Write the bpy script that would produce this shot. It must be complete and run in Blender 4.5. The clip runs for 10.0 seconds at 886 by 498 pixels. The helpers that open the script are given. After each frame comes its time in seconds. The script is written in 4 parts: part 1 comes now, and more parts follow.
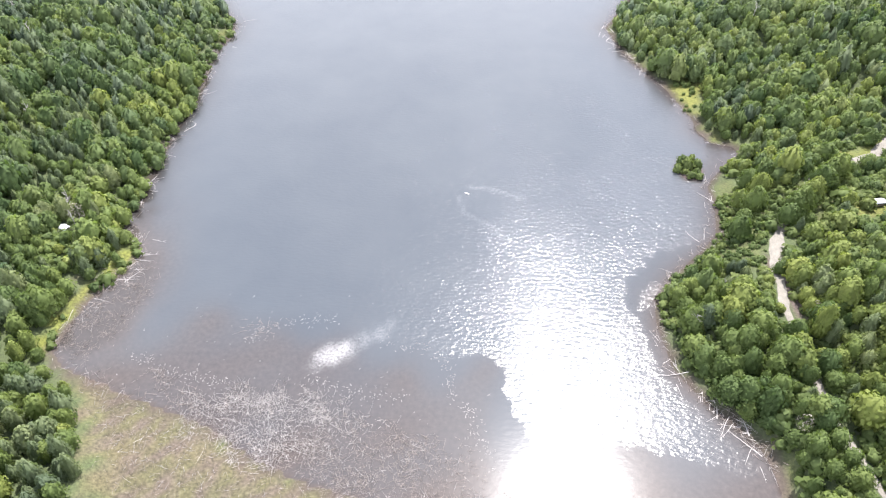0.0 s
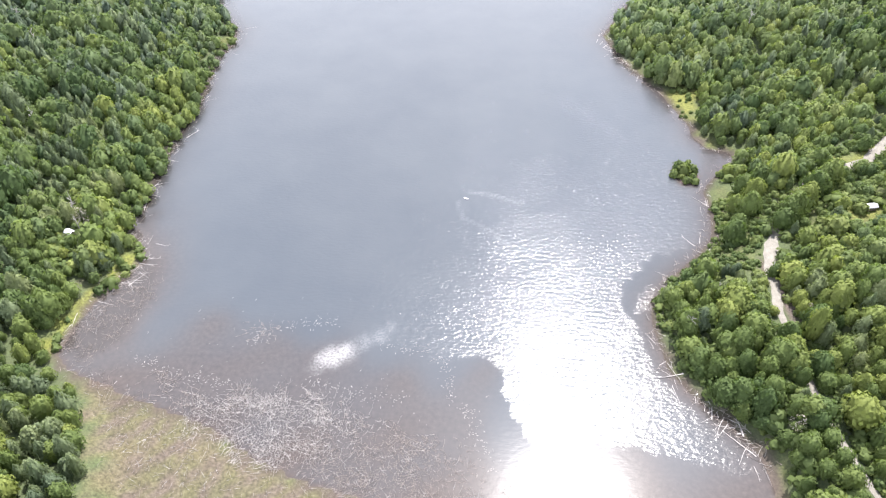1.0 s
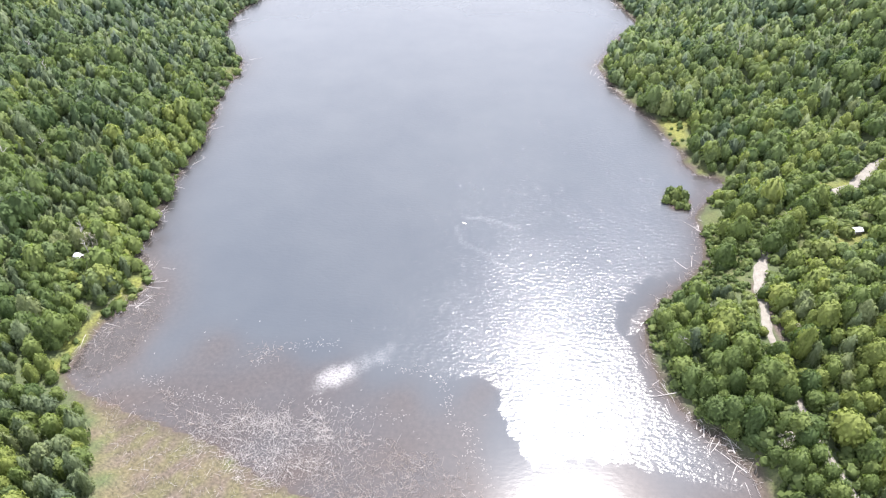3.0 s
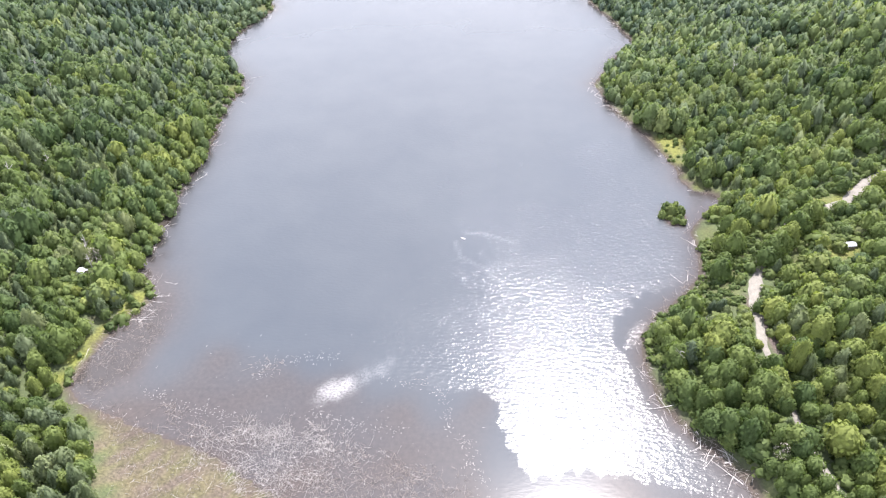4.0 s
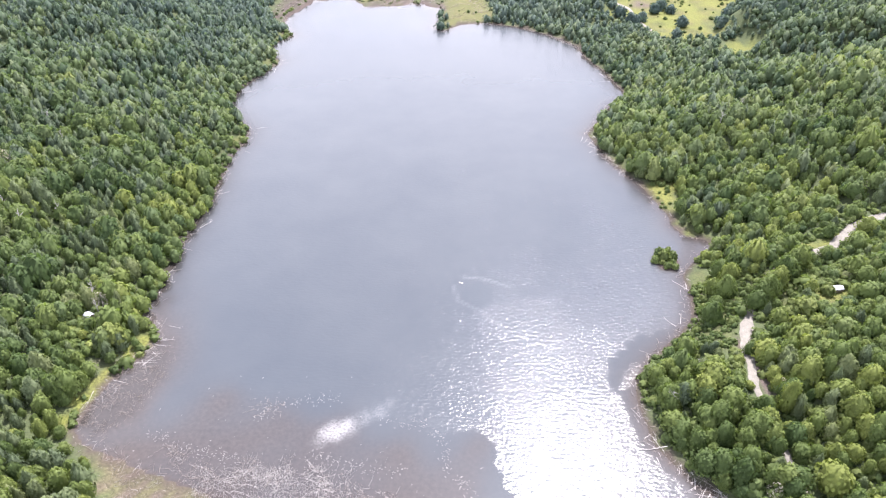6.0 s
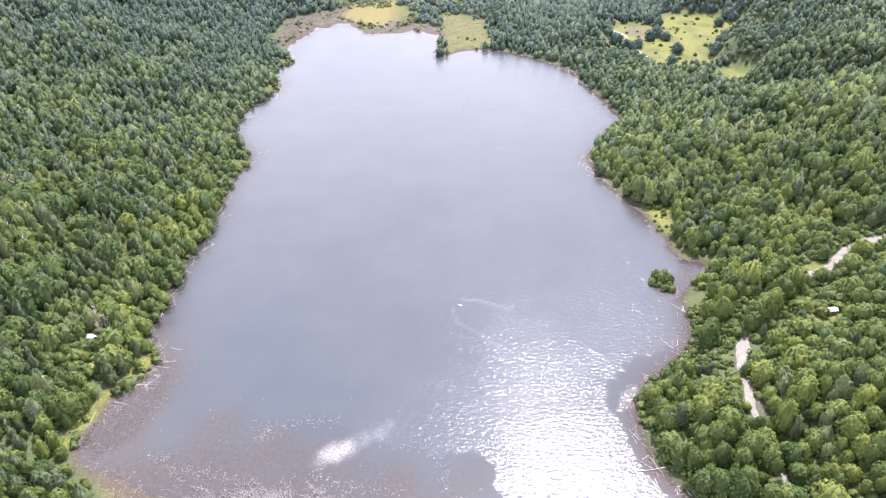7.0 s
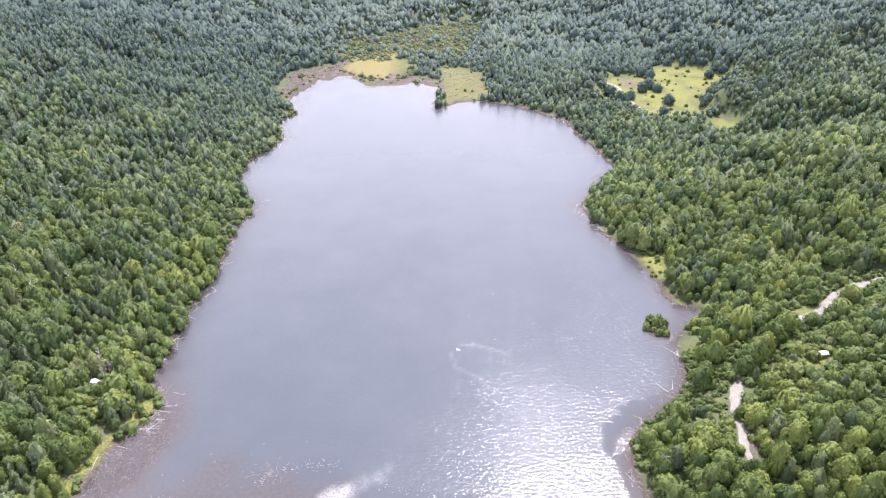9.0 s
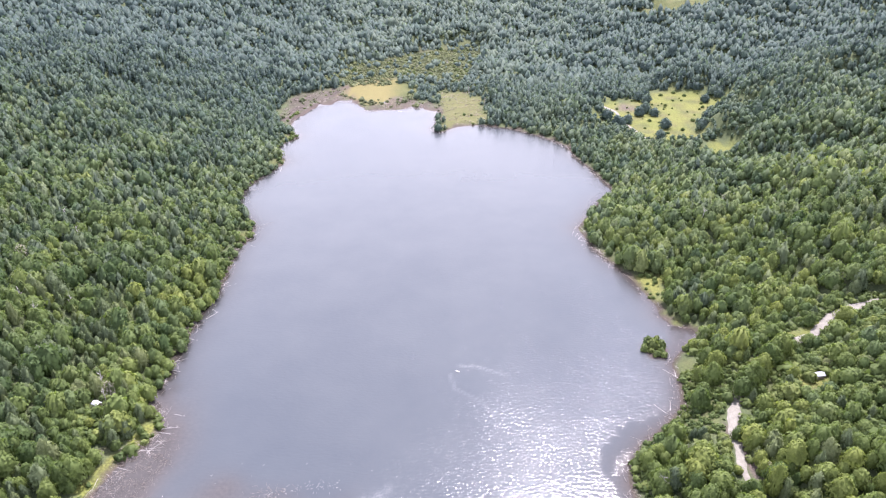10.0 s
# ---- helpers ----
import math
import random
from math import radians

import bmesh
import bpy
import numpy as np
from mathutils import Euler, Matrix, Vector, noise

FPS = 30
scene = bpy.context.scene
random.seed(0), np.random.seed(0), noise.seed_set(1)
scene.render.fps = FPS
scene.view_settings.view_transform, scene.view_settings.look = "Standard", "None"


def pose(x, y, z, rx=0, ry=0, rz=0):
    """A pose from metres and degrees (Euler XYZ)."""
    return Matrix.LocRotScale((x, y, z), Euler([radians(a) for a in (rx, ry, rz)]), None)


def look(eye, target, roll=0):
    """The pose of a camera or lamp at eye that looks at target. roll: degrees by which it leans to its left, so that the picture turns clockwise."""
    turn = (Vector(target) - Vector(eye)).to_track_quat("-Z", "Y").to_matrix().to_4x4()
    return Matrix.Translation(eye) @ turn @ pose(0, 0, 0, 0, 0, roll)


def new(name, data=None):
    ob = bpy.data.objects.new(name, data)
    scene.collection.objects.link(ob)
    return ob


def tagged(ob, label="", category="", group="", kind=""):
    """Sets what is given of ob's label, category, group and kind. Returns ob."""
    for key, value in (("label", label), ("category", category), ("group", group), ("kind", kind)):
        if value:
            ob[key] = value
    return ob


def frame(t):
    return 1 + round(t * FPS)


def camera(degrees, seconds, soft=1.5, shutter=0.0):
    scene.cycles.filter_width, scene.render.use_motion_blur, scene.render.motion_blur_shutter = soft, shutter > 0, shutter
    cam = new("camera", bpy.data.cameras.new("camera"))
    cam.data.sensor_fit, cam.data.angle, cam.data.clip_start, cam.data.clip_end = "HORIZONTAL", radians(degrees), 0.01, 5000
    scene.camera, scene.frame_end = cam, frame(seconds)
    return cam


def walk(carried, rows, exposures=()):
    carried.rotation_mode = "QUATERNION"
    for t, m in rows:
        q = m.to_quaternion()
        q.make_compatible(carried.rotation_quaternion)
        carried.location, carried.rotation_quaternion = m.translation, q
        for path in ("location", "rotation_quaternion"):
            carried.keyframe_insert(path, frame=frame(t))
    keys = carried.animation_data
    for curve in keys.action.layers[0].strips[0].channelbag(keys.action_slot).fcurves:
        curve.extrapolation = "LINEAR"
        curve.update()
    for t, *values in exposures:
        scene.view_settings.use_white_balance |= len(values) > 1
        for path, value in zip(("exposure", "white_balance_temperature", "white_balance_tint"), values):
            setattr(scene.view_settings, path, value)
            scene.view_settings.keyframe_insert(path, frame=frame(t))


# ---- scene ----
cam = camera(65.87, 10.0, 1.25)
# seconds, x, y, z, pitch, roll, yaw
PATH = [
    (0.0, -1.06, 12.29, 223.27, -42.548, -0.036, 0.344),
    (0.5, -1.01, 10.27, 224.56, -42.495, -0.035, 0.340),
    (1.0, -0.96, 8.25, 225.87, -42.073, -0.057, 0.305),
    (1.5, -0.89, 6.19, 227.12, -41.530, -0.068, 0.291),
    (2.0, -0.81, 4.08, 228.34, -40.951, -0.072, 0.281),
    (2.5, -0.74, 1.91, 229.54, -40.345, -0.064, 0.255),
    (4.0, -0.50, -4.42, 233.11, -38.413, -0.041, 0.164),
    (4.5, -0.32, -6.57, 234.28, -37.415, -0.031, 0.149),
    (5.0, -0.13, -8.75, 235.42, -36.433, -0.025, 0.125),
    (5.5, 0.05, -10.96, 236.53, -35.432, -0.009, 0.099),
    (7.0, 0.47, -17.51, 239.94, -32.463, 0.030, 0.029),
    (7.5, 0.64, -19.72, 241.11, -31.472, 0.044, -0.010),
    (8.0, 0.78, -21.93, 242.30, -30.490, 0.064, -0.037),
    (8.5, 0.91, -24.11, 243.44, -29.517, 0.066, -0.051),
    (9.0, 1.06, -26.27, 244.54, -28.544, 0.081, -0.071),
    (9.5, 1.18, -28.34, 245.58, -27.638, 0.089, -0.084),
    (10.0, 1.32, -30.47, 246.62, -26.664, 0.095, -0.111),
]
EXPOSURES = [(0.0, 1.64, 6320, 14), (5.5, 1.64, 6250, 19), (10.0, 1.57, 6140, 25)]
walk(cam, [(t, pose(x, y, z, 90 + pitch, roll, yaw)) for t, x, y, z, pitch, roll, yaw in PATH], EXPOSURES)

# ---- world and sun ----
SUN_AZIMUTH, SUN_ELEVATION = 20.0, 62.0   # degrees clockwise from +y, and above the horizon
world = bpy.data.worlds.new("sky")
scene.world = world
world.use_nodes = True
wn, wl = world.node_tree.nodes, world.node_tree.links
sky = wn.new("ShaderNodeTexSky")
sky.sky_type = "NISHITA"
sky.sun_disc = False
sky.sun_elevation, sky.sun_rotation = radians(SUN_ELEVATION), radians(SUN_AZIMUTH)
sky.air_density, sky.dust_density, sky.ozone_density = 1.0, 2.0, 1.0
# broken white cloud
where = wn.new("ShaderNodeTexCoord")
puffs = wn.new("ShaderNodeTexNoise")
puffs.inputs["Scale"].default_value, puffs.inputs["Detail"].default_value, puffs.inputs["Roughness"].default_value = 3.2, 7, 0.6
wl.new(where.outputs["Generated"], puffs.inputs["Vector"])
cover = wn.new("ShaderNodeMapRange")
cover.inputs["From Min"].default_value, cover.inputs["From Max"].default_value = 0.105, 0.315
split = wn.new("ShaderNodeSeparateXYZ")
wl.new(where.outputs["Generated"], split.inputs[0])
closer = wn.new("ShaderNodeMath")
closer.operation = "MULTIPLY_ADD"
wl.new(split.outputs["Z"], closer.inputs[0])
closer.inputs[1].default_value = -0.45
wl.new(puffs.outputs["Fac"], closer.inputs[2])
wl.new(closer.outputs[0], cover.inputs["Value"])
cloudy = wn.new("ShaderNodeMix")
cloudy.data_type = "RGBA"
cloudy.inputs[7].default_value = (9.8, 10.0, 10.5, 1)
wl.new(cover.outputs[0], cloudy.inputs[0])
wl.new(sky.outputs[0], cloudy.inputs[6])
wl.new(cloudy.outputs[2], wn["Background"].inputs[0])
wn["Background"].inputs[1].default_value = 0.133

sun = new("sun", bpy.data.lights.new("sun", "SUN"))
sun.data.energy, sun.data.angle, sun.data.color = 5.0, radians(0.53), (1.0, 0.96, 0.9)
az, el = radians(SUN_AZIMUTH), radians(SUN_ELEVATION)
toward = Vector((math.sin(az) * math.cos(el), math.cos(az) * math.cos(el), math.sin(el)))
sun.matrix_world = look(toward * 600, (0, 0, 0))


# ---- plan ----
# the lake's shore, metres, clockwise from the south-west corner
WEST = [(-163, 192), (-161, 211), (-157, 225), (-151, 235), (-146, 246), (-148, 258), (-157, 268), (-164, 276), (-158, 285), (-158, 297), (-160, 320),
        (-161, 345), (-160, 366), (-158, 389), (-158, 414), (-161, 441), (-161, 466), (-156, 483), (-159, 505), (-176, 536), (-189, 562), (-188, 598),
        (-182, 622), (-168, 661), (-167, 673), (-185, 712), (-183, 732), (-168, 758), (-188, 793), (-190, 838), (-181, 865), (-171, 900)]
NORTH = [(-143, 924), (-123, 918), (-99, 873), (-61, 879), (-31, 888), (-4, 865), (-10, 783), (0, 776), (21, 800), (50, 805), (84, 792), (115, 764),
         (143, 725), (146, 686), (157, 646), (165, 592)]
EAST = [(167, 580), (148, 562), (128, 523), (116, 499), (123, 461), (128, 442), (139, 415), (143, 396), (148, 371), (147, 360), (152, 347), (164, 343),
        (163, 334), (154, 326), (145, 316), (138, 305), (137, 287), (132, 268), (120, 253), (104, 239), (92, 223), (89, 208), (90, 196), (91, 184),
        (96, 173), (103, 164), (111, 154), (117, 140)]
SOUTH = [(112, 112), (70, 96), (20, 104), (-8, 118), (-30, 128), (-52, 135), (-70, 143), (-83, 153), (-97, 160), (-110, 165), (-135, 174), (-155, 184)]
SHORE = np.array(WEST + NORTH + EAST + SOUTH, float)
# calm, shallow water over mud at the lake's southern end
SHALLOWS = np.array([(-152, 268), (-139, 252), (-124, 215), (-89, 213), (-64, 221), (-37, 206), (-5, 197), (15, 192), (23, 186), (24, 174), (27, 161), (35, 149),
                     (43, 149), (48, 153), (64, 151), (84, 147), (102, 140), (130, 140), (130, 60), (-190, 60), (-190, 230)], float)
COVE = np.array([(135, 270), (119, 259), (99, 253), (82, 233), (79, 219), (84, 206), (87, 182), (95, 168), (106, 150), (130, 150), (150, 270)], float)


def signed(points, ring):
    """Distance of points (n, 2) to a closed outline: plus outside, minus inside."""
    best = np.full(len(points), 1e9)
    inside = np.zeros(len(points), bool)
    x, y = points[:, 0], points[:, 1]
    for a, b in zip(ring, np.roll(ring, -1, 0)):
        ab = b - a
        u = np.clip(((x - a[0]) * ab[0] + (y - a[1]) * ab[1]) / (ab @ ab), 0, 1)
        best = np.minimum(best, np.hypot(x - a[0] - u * ab[0], y - a[1] - u * ab[1]))
        if a[1] != b[1]:
            crosses = (a[1] > y) != (b[1] > y)
            inside ^= crosses & (x < a[0] + (y - a[1]) * ab[0] / ab[1])
    return np.where(inside, -best, best)


def along(points, line):
    """Distance of points to an open line, and how far along it (0 to 1) the nearest place lies."""
    line = np.array(line, float)
    best, where = np.full(len(points), 1e9), np.zeros(len(points))
    x, y = points[:, 0], points[:, 1]
    for i, (a, b) in enumerate(zip(line[:-1], line[1:])):
        ab = (b - a)[:2]
        u = np.clip(((x - a[0]) * ab[0] + (y - a[1]) * ab[1]) / (ab @ ab), 0, 1)
        d = np.hypot(x - a[0] - u * ab[0], y - a[1] - u * ab[1])
        where = np.where(d < best, i + u, where)
        best = np.minimum(best, d)
    return best, where / (len(line) - 1)


def smooth(a, b, v):
    u = np.clip((v - a) / (b - a), 0, 1)
    return u * u * (3 - 2 * u)


def lumps(x, y, size, seed):
    """Smooth random waves, about -1 to 1, of about that size in metres."""
    rng = np.random.default_rng(seed)
    total = np.zeros_like(x)
    for _ in range(7):
        a, k, p = rng.uniform(0, 2 * np.pi), 2 * np.pi / (size * rng.uniform(0.6, 1.6)), rng.uniform(0, 6.3)
        total = total + np.sin((x * np.cos(a) + y * np.sin(a)) * k + p)
    return total / 3.2


# gravel tracks: x, y, z of their middle line
TRACK = [(150, 92, 13), (143, 120, 13), (139, 150, 12.5), (139, 172, 12.5), (140, 193, 12.5), (141, 209, 12.2), (145, 222, 11.0), (148, 239, 9.5), (155, 253, 9.0), (162, 266, 9.5), (168, 276, 12),
         (178, 286, 15), (199, 299, 18.5), (218, 304, 20), (228, 312, 21), (236, 322, 22), (250, 330, 23), (275, 336, 26)]
FAR_TRACK = [(195, 905, 10), (208, 872, 9), (226, 835, 9), (222, 800, 9), (228, 760, 9), (233, 713, 10), (243, 690, 12)]
CLEARING = np.array([(196, 868), (222, 838), (200, 790), (230, 765), (238, 712), (264, 698), (290, 722), (303, 765), (335, 815), (382, 850), (378, 885), (365, 923), (306, 942), (262, 902)], float)
GLADE = np.array([(268, 645), (290, 640), (318, 680), (305, 696), (285, 680)], float)
YARD = np.array([(192, 268), (190, 256), (200, 255), (208, 263), (206, 270)], float)
YARD_WEST = np.array([(-189, 265), (-192, 256), (-184, 252), (-178, 256), (-179, 264)], float)
ISLET = np.array([(125, 322), (128, 311), (136, 311), (141, 320), (136, 332), (129, 331)], float)
INLET = np.array([(146, 340), (142, 322), (150, 318), (166, 332), (168, 345)], float)
BROWN_BAY = np.array([(-170, 290), (-172, 264), (-150, 262), (-152, 285)], float)
SCRUB = np.array([(163, 290), (170, 230), (182, 205), (260, 205), (340, 330), (262, 322), (215, 292)], float)
BANK = np.array([(143, 312), (137, 266), (118, 252), (134, 236), (142, 232), (152, 262), (166, 286)], float)
LEDGE = np.array([(207, 303), (200, 310), (218, 316), (230, 320), (234, 312), (222, 303)], float)
MEADOW = np.array([(141, 412), (146, 376), (153, 381), (160, 397), (166, 411), (156, 418)], float)
FAR_MEADOW = np.array([(-150, 962), (-111, 915), (-75, 905), (-40, 910), (-30, 985), (-75, 1065), (-139, 1024)], float)
SWAMP = np.array([(-2, 975), (-6, 800), (5, 785), (60, 815), (62, 870), (48, 975)], float)
FLATS = np.array([(-192, 790), (-212, 850), (-214, 955), (-150, 1000), (-130, 940), (-100, 885), (-62, 950), (0, 900), (-4, 866), (-60, 870), (-160, 890)], float)
BOG = np.array([(-200, 1040), (-150, 1010), (-60, 1060), (-10, 1040), (30, 1000), (80, 1290), (50, 1340), (-60, 1240), (-160, 1130)], float)
FAR_BOG = np.array([(360, 1330), (450, 1300), (600, 1370), (680, 1560), (520, 1560)], float)
BROWN_SHORE = np.array([(-168, 194), (-160, 246), (-140, 250), (-135, 224), (-142, 200), (-152, 188)], float)
SOUTH_GRASS = np.array([(-167, 230), (-157, 222), (-152, 206), (-155, 192), (-118, 168), (-97, 160), (-83, 153), (-70, 143), (-52, 135), (-30, 128), (-5, 116), (-5, 40), (-108, 40), (-116, 115), (-127, 140), (-138, 160), (-151, 182), (-162, 206)], float)


# bare spits and beaches: middle, reach
SPITS = [(-157, 486, 15), (-170, 667, 16), (-172, 758, 18), (118, 496, 7), (125, 455, 7), (150, 352, 11), (130, 750, 9), (-64, 900, 26), (-99, 908, 22)]


def on_spit(points):
    """1 on the bare spits of the shore, 0 away from them."""
    return np.max([smooth(r, 0.6 * r, np.hypot(points[:, 0] - x, points[:, 1] - y)) for x, y, r in SPITS], axis=0)


def height(points):
    """The ground's height at points (n, 2); below the water it is the lake's bed."""
    x, y = points[:, 0], points[:, 1]
    s = signed(points, SHORE)
    west, north = smooth(-60, -160, x), smooth(760, 1000, y)
    slope = 0.185 * west + 0.21 * (1 - west) + 0.14 * smooth(380, 260, y) * (1 - west)
    out = np.maximum(s, 0)
    bank = slope * np.maximum(out - 4, 0)
    bank = np.where(bank > 60, 60 + (bank - 60) * 0.75, bank)
    flat = 0.012 * out + 0.10 * np.maximum(y - 1130, 0) + 0.16 * np.maximum(np.abs(x - 60) - 190, 0)
    h = bank * (1 - north) + flat * north
    h = h + smooth(10, 140, out) * (8.0 * lumps(x, y, 120, 3) + 1.6 * lumps(x, y, 38, 4) + smooth(380, 520, y) * (4.5 * lumps(x, y, 62, 6) + 7 * smooth(140, 220, x) * lumps(x, y, 105, 12))) + smooth(150, 500, out) * 12 * lumps(x, y, 330, 5)
    h = np.maximum(h, 0.35 * smooth(0, 6, s))
    spit = on_spit(points)
    h = h * (1 - spit) + spit * np.minimum(h, 0.2 + 0.03 * out)
    south = smooth(150, 60, y + 0.15 * np.abs(x))
    h = h * (1 - south) + south * (0.4 + 0.03 * out)
    grass = smooth(3, -8, signed(points, SOUTH_GRASS))
    h = h * (1 - grass) + grass * np.minimum(h, 0.12 + 0.012 * out)
    for ring, level in ((CLEARING, 9.5), (GLADE, 13.0), (FAR_MEADOW, 0.7), (SWAMP, 0.6), (FLATS, 0.25), (BOG, 2.5), (MEADOW, 0.8), (YARD, 20.4), (YARD_WEST, 6.9)):
        reach = 10 if level in (20.4, 6.9) else 30
        m = smooth(reach, 0, signed(points, ring)) * smooth(0, 12, s)
        h = h * (1 - m) + m * (level + 0.25 * lumps(x, y, 25, 8))
    for line in (TRACK, FAR_TRACK):
        d, u = along(points, line)
        z = np.interp(u, np.linspace(0, 1, len(line)), [p[2] for p in line])
        m = smooth(24, 6.5, d)
        h = h * (1 - m) + m * z
    inner = np.maximum(-s, 0)
    edge = 9 * lumps(x, y, 40, 10)
    shallow = smooth(48, -26, signed(points, SHALLOWS) + edge)
    near_edge = np.maximum(0.6 * smooth(5, -4, signed(points, INLET)), 0.9 * smooth(8, -4, np.minimum(signed(points, BROWN_BAY), signed(points, BROWN_SHORE))))
    depth = (0.05 + 0.11 * inner) * (1 - shallow) + shallow * (0.06 + 0.006 * inner + 0.14 * (1 + lumps(x, y, 28, 9)))
    depth = depth * (1 - near_edge) + near_edge * 0.12
    bed = np.where(s > 0, h, -np.minimum(depth, 9.0))
    islet = smooth(3, -3, signed(points, ISLET))
    return bed * (1 - islet) + islet * 0.5


# ---- materials ----
def shader(name):
    m = bpy.data.materials.new(name)
    m.use_nodes = True
    return m, m.node_tree.nodes, m.node_tree.links, m.node_tree.nodes["Principled BSDF"]


def ramp(n, stops):
    r = n.new("ShaderNodeValToRGB")
    while len(r.color_ramp.elements) < len(stops):
        r.color_ramp.elements.new(0.5)
    for e, (p, c) in zip(r.color_ramp.elements, stops):
        e.position, e.color = p, (*c, 1)
    return r


def noise_node(n, l, scale, detail=4, rough=0.6, where=None):
    t = n.new("ShaderNodeTexNoise")
    t.inputs["Scale"].default_value, t.inputs["Detail"].default_value, t.inputs["Roughness"].default_value = scale, detail, rough
    if where is None:
        where = n.new("ShaderNodeNewGeometry").outputs["Position"]
    l.new(where, t.inputs["Vector"])
    return t


def mix(n, l, a, b, fac, how="MIX"):
    m = n.new("ShaderNodeMix")
    m.data_type, m.blend_type = "RGBA", how
    for sock, v in ((m.inputs[6], a), (m.inputs[7], b), (m.inputs[0], fac)):
        if isinstance(v, bpy.types.NodeSocket):
            l.new(v, sock)
        else:
            sock.default_value = v if isinstance(v, float) else (*v, 1)
    return m.outputs[2]


def attribute(n, name):
    a = n.new("ShaderNodeAttribute")
    a.attribute_name = name
    return a.outputs["Fac"]


def relief(n, l, p, tex, strength, distance):
    b = n.new("ShaderNodeBump")
    b.inputs["Strength"].default_value, b.inputs["Distance"].default_value = strength, distance
    l.new(tex.outputs["Fac"], b.inputs["Height"])
    l.new(b.outputs["Normal"], p.inputs["Normal"])


def two_tone(name, dark, light, scale, roughness=0.85, bump=0.3, fine=6.0):
    """A dull surface of two colours, mottled at two scales."""
    m, n, l, p = shader(name)
    big, small = noise_node(n, l, scale), noise_node(n, l, scale * fine, 3)
    r = ramp(n, [(0.3, dark), (0.7, light)])
    l.new(big.outputs["Fac"], r.inputs[0])
    shade = ramp(n, [(0.25, (0.7,) * 3), (0.75, (1.2,) * 3)])
    l.new(small.outputs["Fac"], shade.inputs[0])
    l.new(mix(n, l, r.outputs[0], shade.outputs[0], 1.0, "MULTIPLY"), p.inputs["Base Color"])
    p.inputs["Roughness"].default_value = roughness
    relief(n, l, p, small, bump, 0.3)
    return m


def leaf_material(name, dark, light, gold, haze=None, shine=0.12):
    """Foliage that lets light through. The hue changes from tree to tree and from clump to clump, and towards a second
    set of three with distance haze put into the colour.
    """
    m, n, l, p = shader(name)
    r = ramp(n, [(0.0, dark), (0.55, light), (1.0, gold)])
    l.new(attribute(n, "tint"), r.inputs[0])
    hue = r.outputs[0]
    if haze:
        c = ramp(n, [(0.0, haze[0]), (0.55, haze[1]), (1.0, haze[2])])
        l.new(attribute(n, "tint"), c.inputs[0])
        hue = mix(n, l, hue, c.outputs[0], attribute(n, "haze"))
    geo = n.new("ShaderNodeNewGeometry")
    clump = ramp(n, [(0.0, (0.8,) * 3), (1.0, (1.2,) * 3)])
    l.new(geo.outputs["Random Per Island"], clump.inputs[0])
    tone = mix(n, l, hue, clump.outputs[0], 1.0, "MULTIPLY")
    l.new(tone, p.inputs["Base Color"])
    p.inputs["Roughness"].default_value = 0.65
    p.inputs["Specular IOR Level"].default_value = shine
    t = n.new("ShaderNodeBsdfTranslucent")
    l.new(mix(n, l, tone, (1.05, 1.15, 0.7), 1.0, "MULTIPLY"), t.inputs["Color"])
    s = n.new("ShaderNodeMixShader")
    s.inputs[0].default_value = 0.42
    l.new(p.outputs[0], s.inputs[1])
    l.new(t.outputs[0], s.inputs[2])
    l.new(s.outputs[0], n["Material Output"].inputs[0])
    return m


# leaf colours with the blue-grey of distance haze mixed in
HAZE_HUES = ((0.054, 0.082, 0.077), (0.080, 0.113, 0.098), (0.112, 0.145, 0.114))
BROAD_LEAF = leaf_material("broad_leaves", (0.050, 0.080, 0.030), (0.100, 0.134, 0.042), (0.150, 0.176, 0.048), HAZE_HUES)
SLIM_LEAF = leaf_material("slim_leaves", (0.066, 0.091, 0.056), (0.114, 0.144, 0.074), (0.160, 0.184, 0.082), HAZE_HUES)
HAZY_LEAF = leaf_material("hazy_leaves", *HAZE_HUES)
SHRUB_LEAF = leaf_material("shrub_leaves", (0.058, 0.086, 0.031), (0.092, 0.122, 0.040), (0.128, 0.154, 0.050))
MARSH_LEAF = leaf_material("marsh_leaves", (0.080, 0.092, 0.052), (0.105, 0.122, 0.064), (0.140, 0.155, 0.074))
GREY_TWIGS = leaf_material("grey_twigs", (0.22, 0.20, 0.18), (0.28, 0.26, 0.23), (0.34, 0.31, 0.28))
ROOF_TIN = two_tone("pale_tin_roof", (0.30, 0.31, 0.33), (0.46, 0.47, 0.49), 0.5, 0.45, 0.05)
PLANKS = two_tone("weathered_planks", (0.13, 0.10, 0.075), (0.24, 0.19, 0.15), 0.9)
GLASS = two_tone("dark_window", (0.02, 0.022, 0.025), (0.035, 0.04, 0.045), 0.5, 0.15, 0.0)
PAINT = two_tone("dull_white_paint", (0.34, 0.33, 0.32), (0.48, 0.47, 0.46), 1.5, 0.5, 0.02)
BARK = two_tone("bark", (0.10, 0.085, 0.07), (0.22, 0.19, 0.16), 1.2)
BLEACHED = two_tone("bleached_wood", (0.215, 0.20, 0.192), (0.42, 0.40, 0.38), 0.8)
DULL_TWIGS = two_tone("dull_twigs", (0.12, 0.098, 0.086), (0.27, 0.235, 0.21), 0.5)
GRAVEL = two_tone("gravel", (0.100, 0.091, 0.076), (0.160, 0.148, 0.124), 0.35)


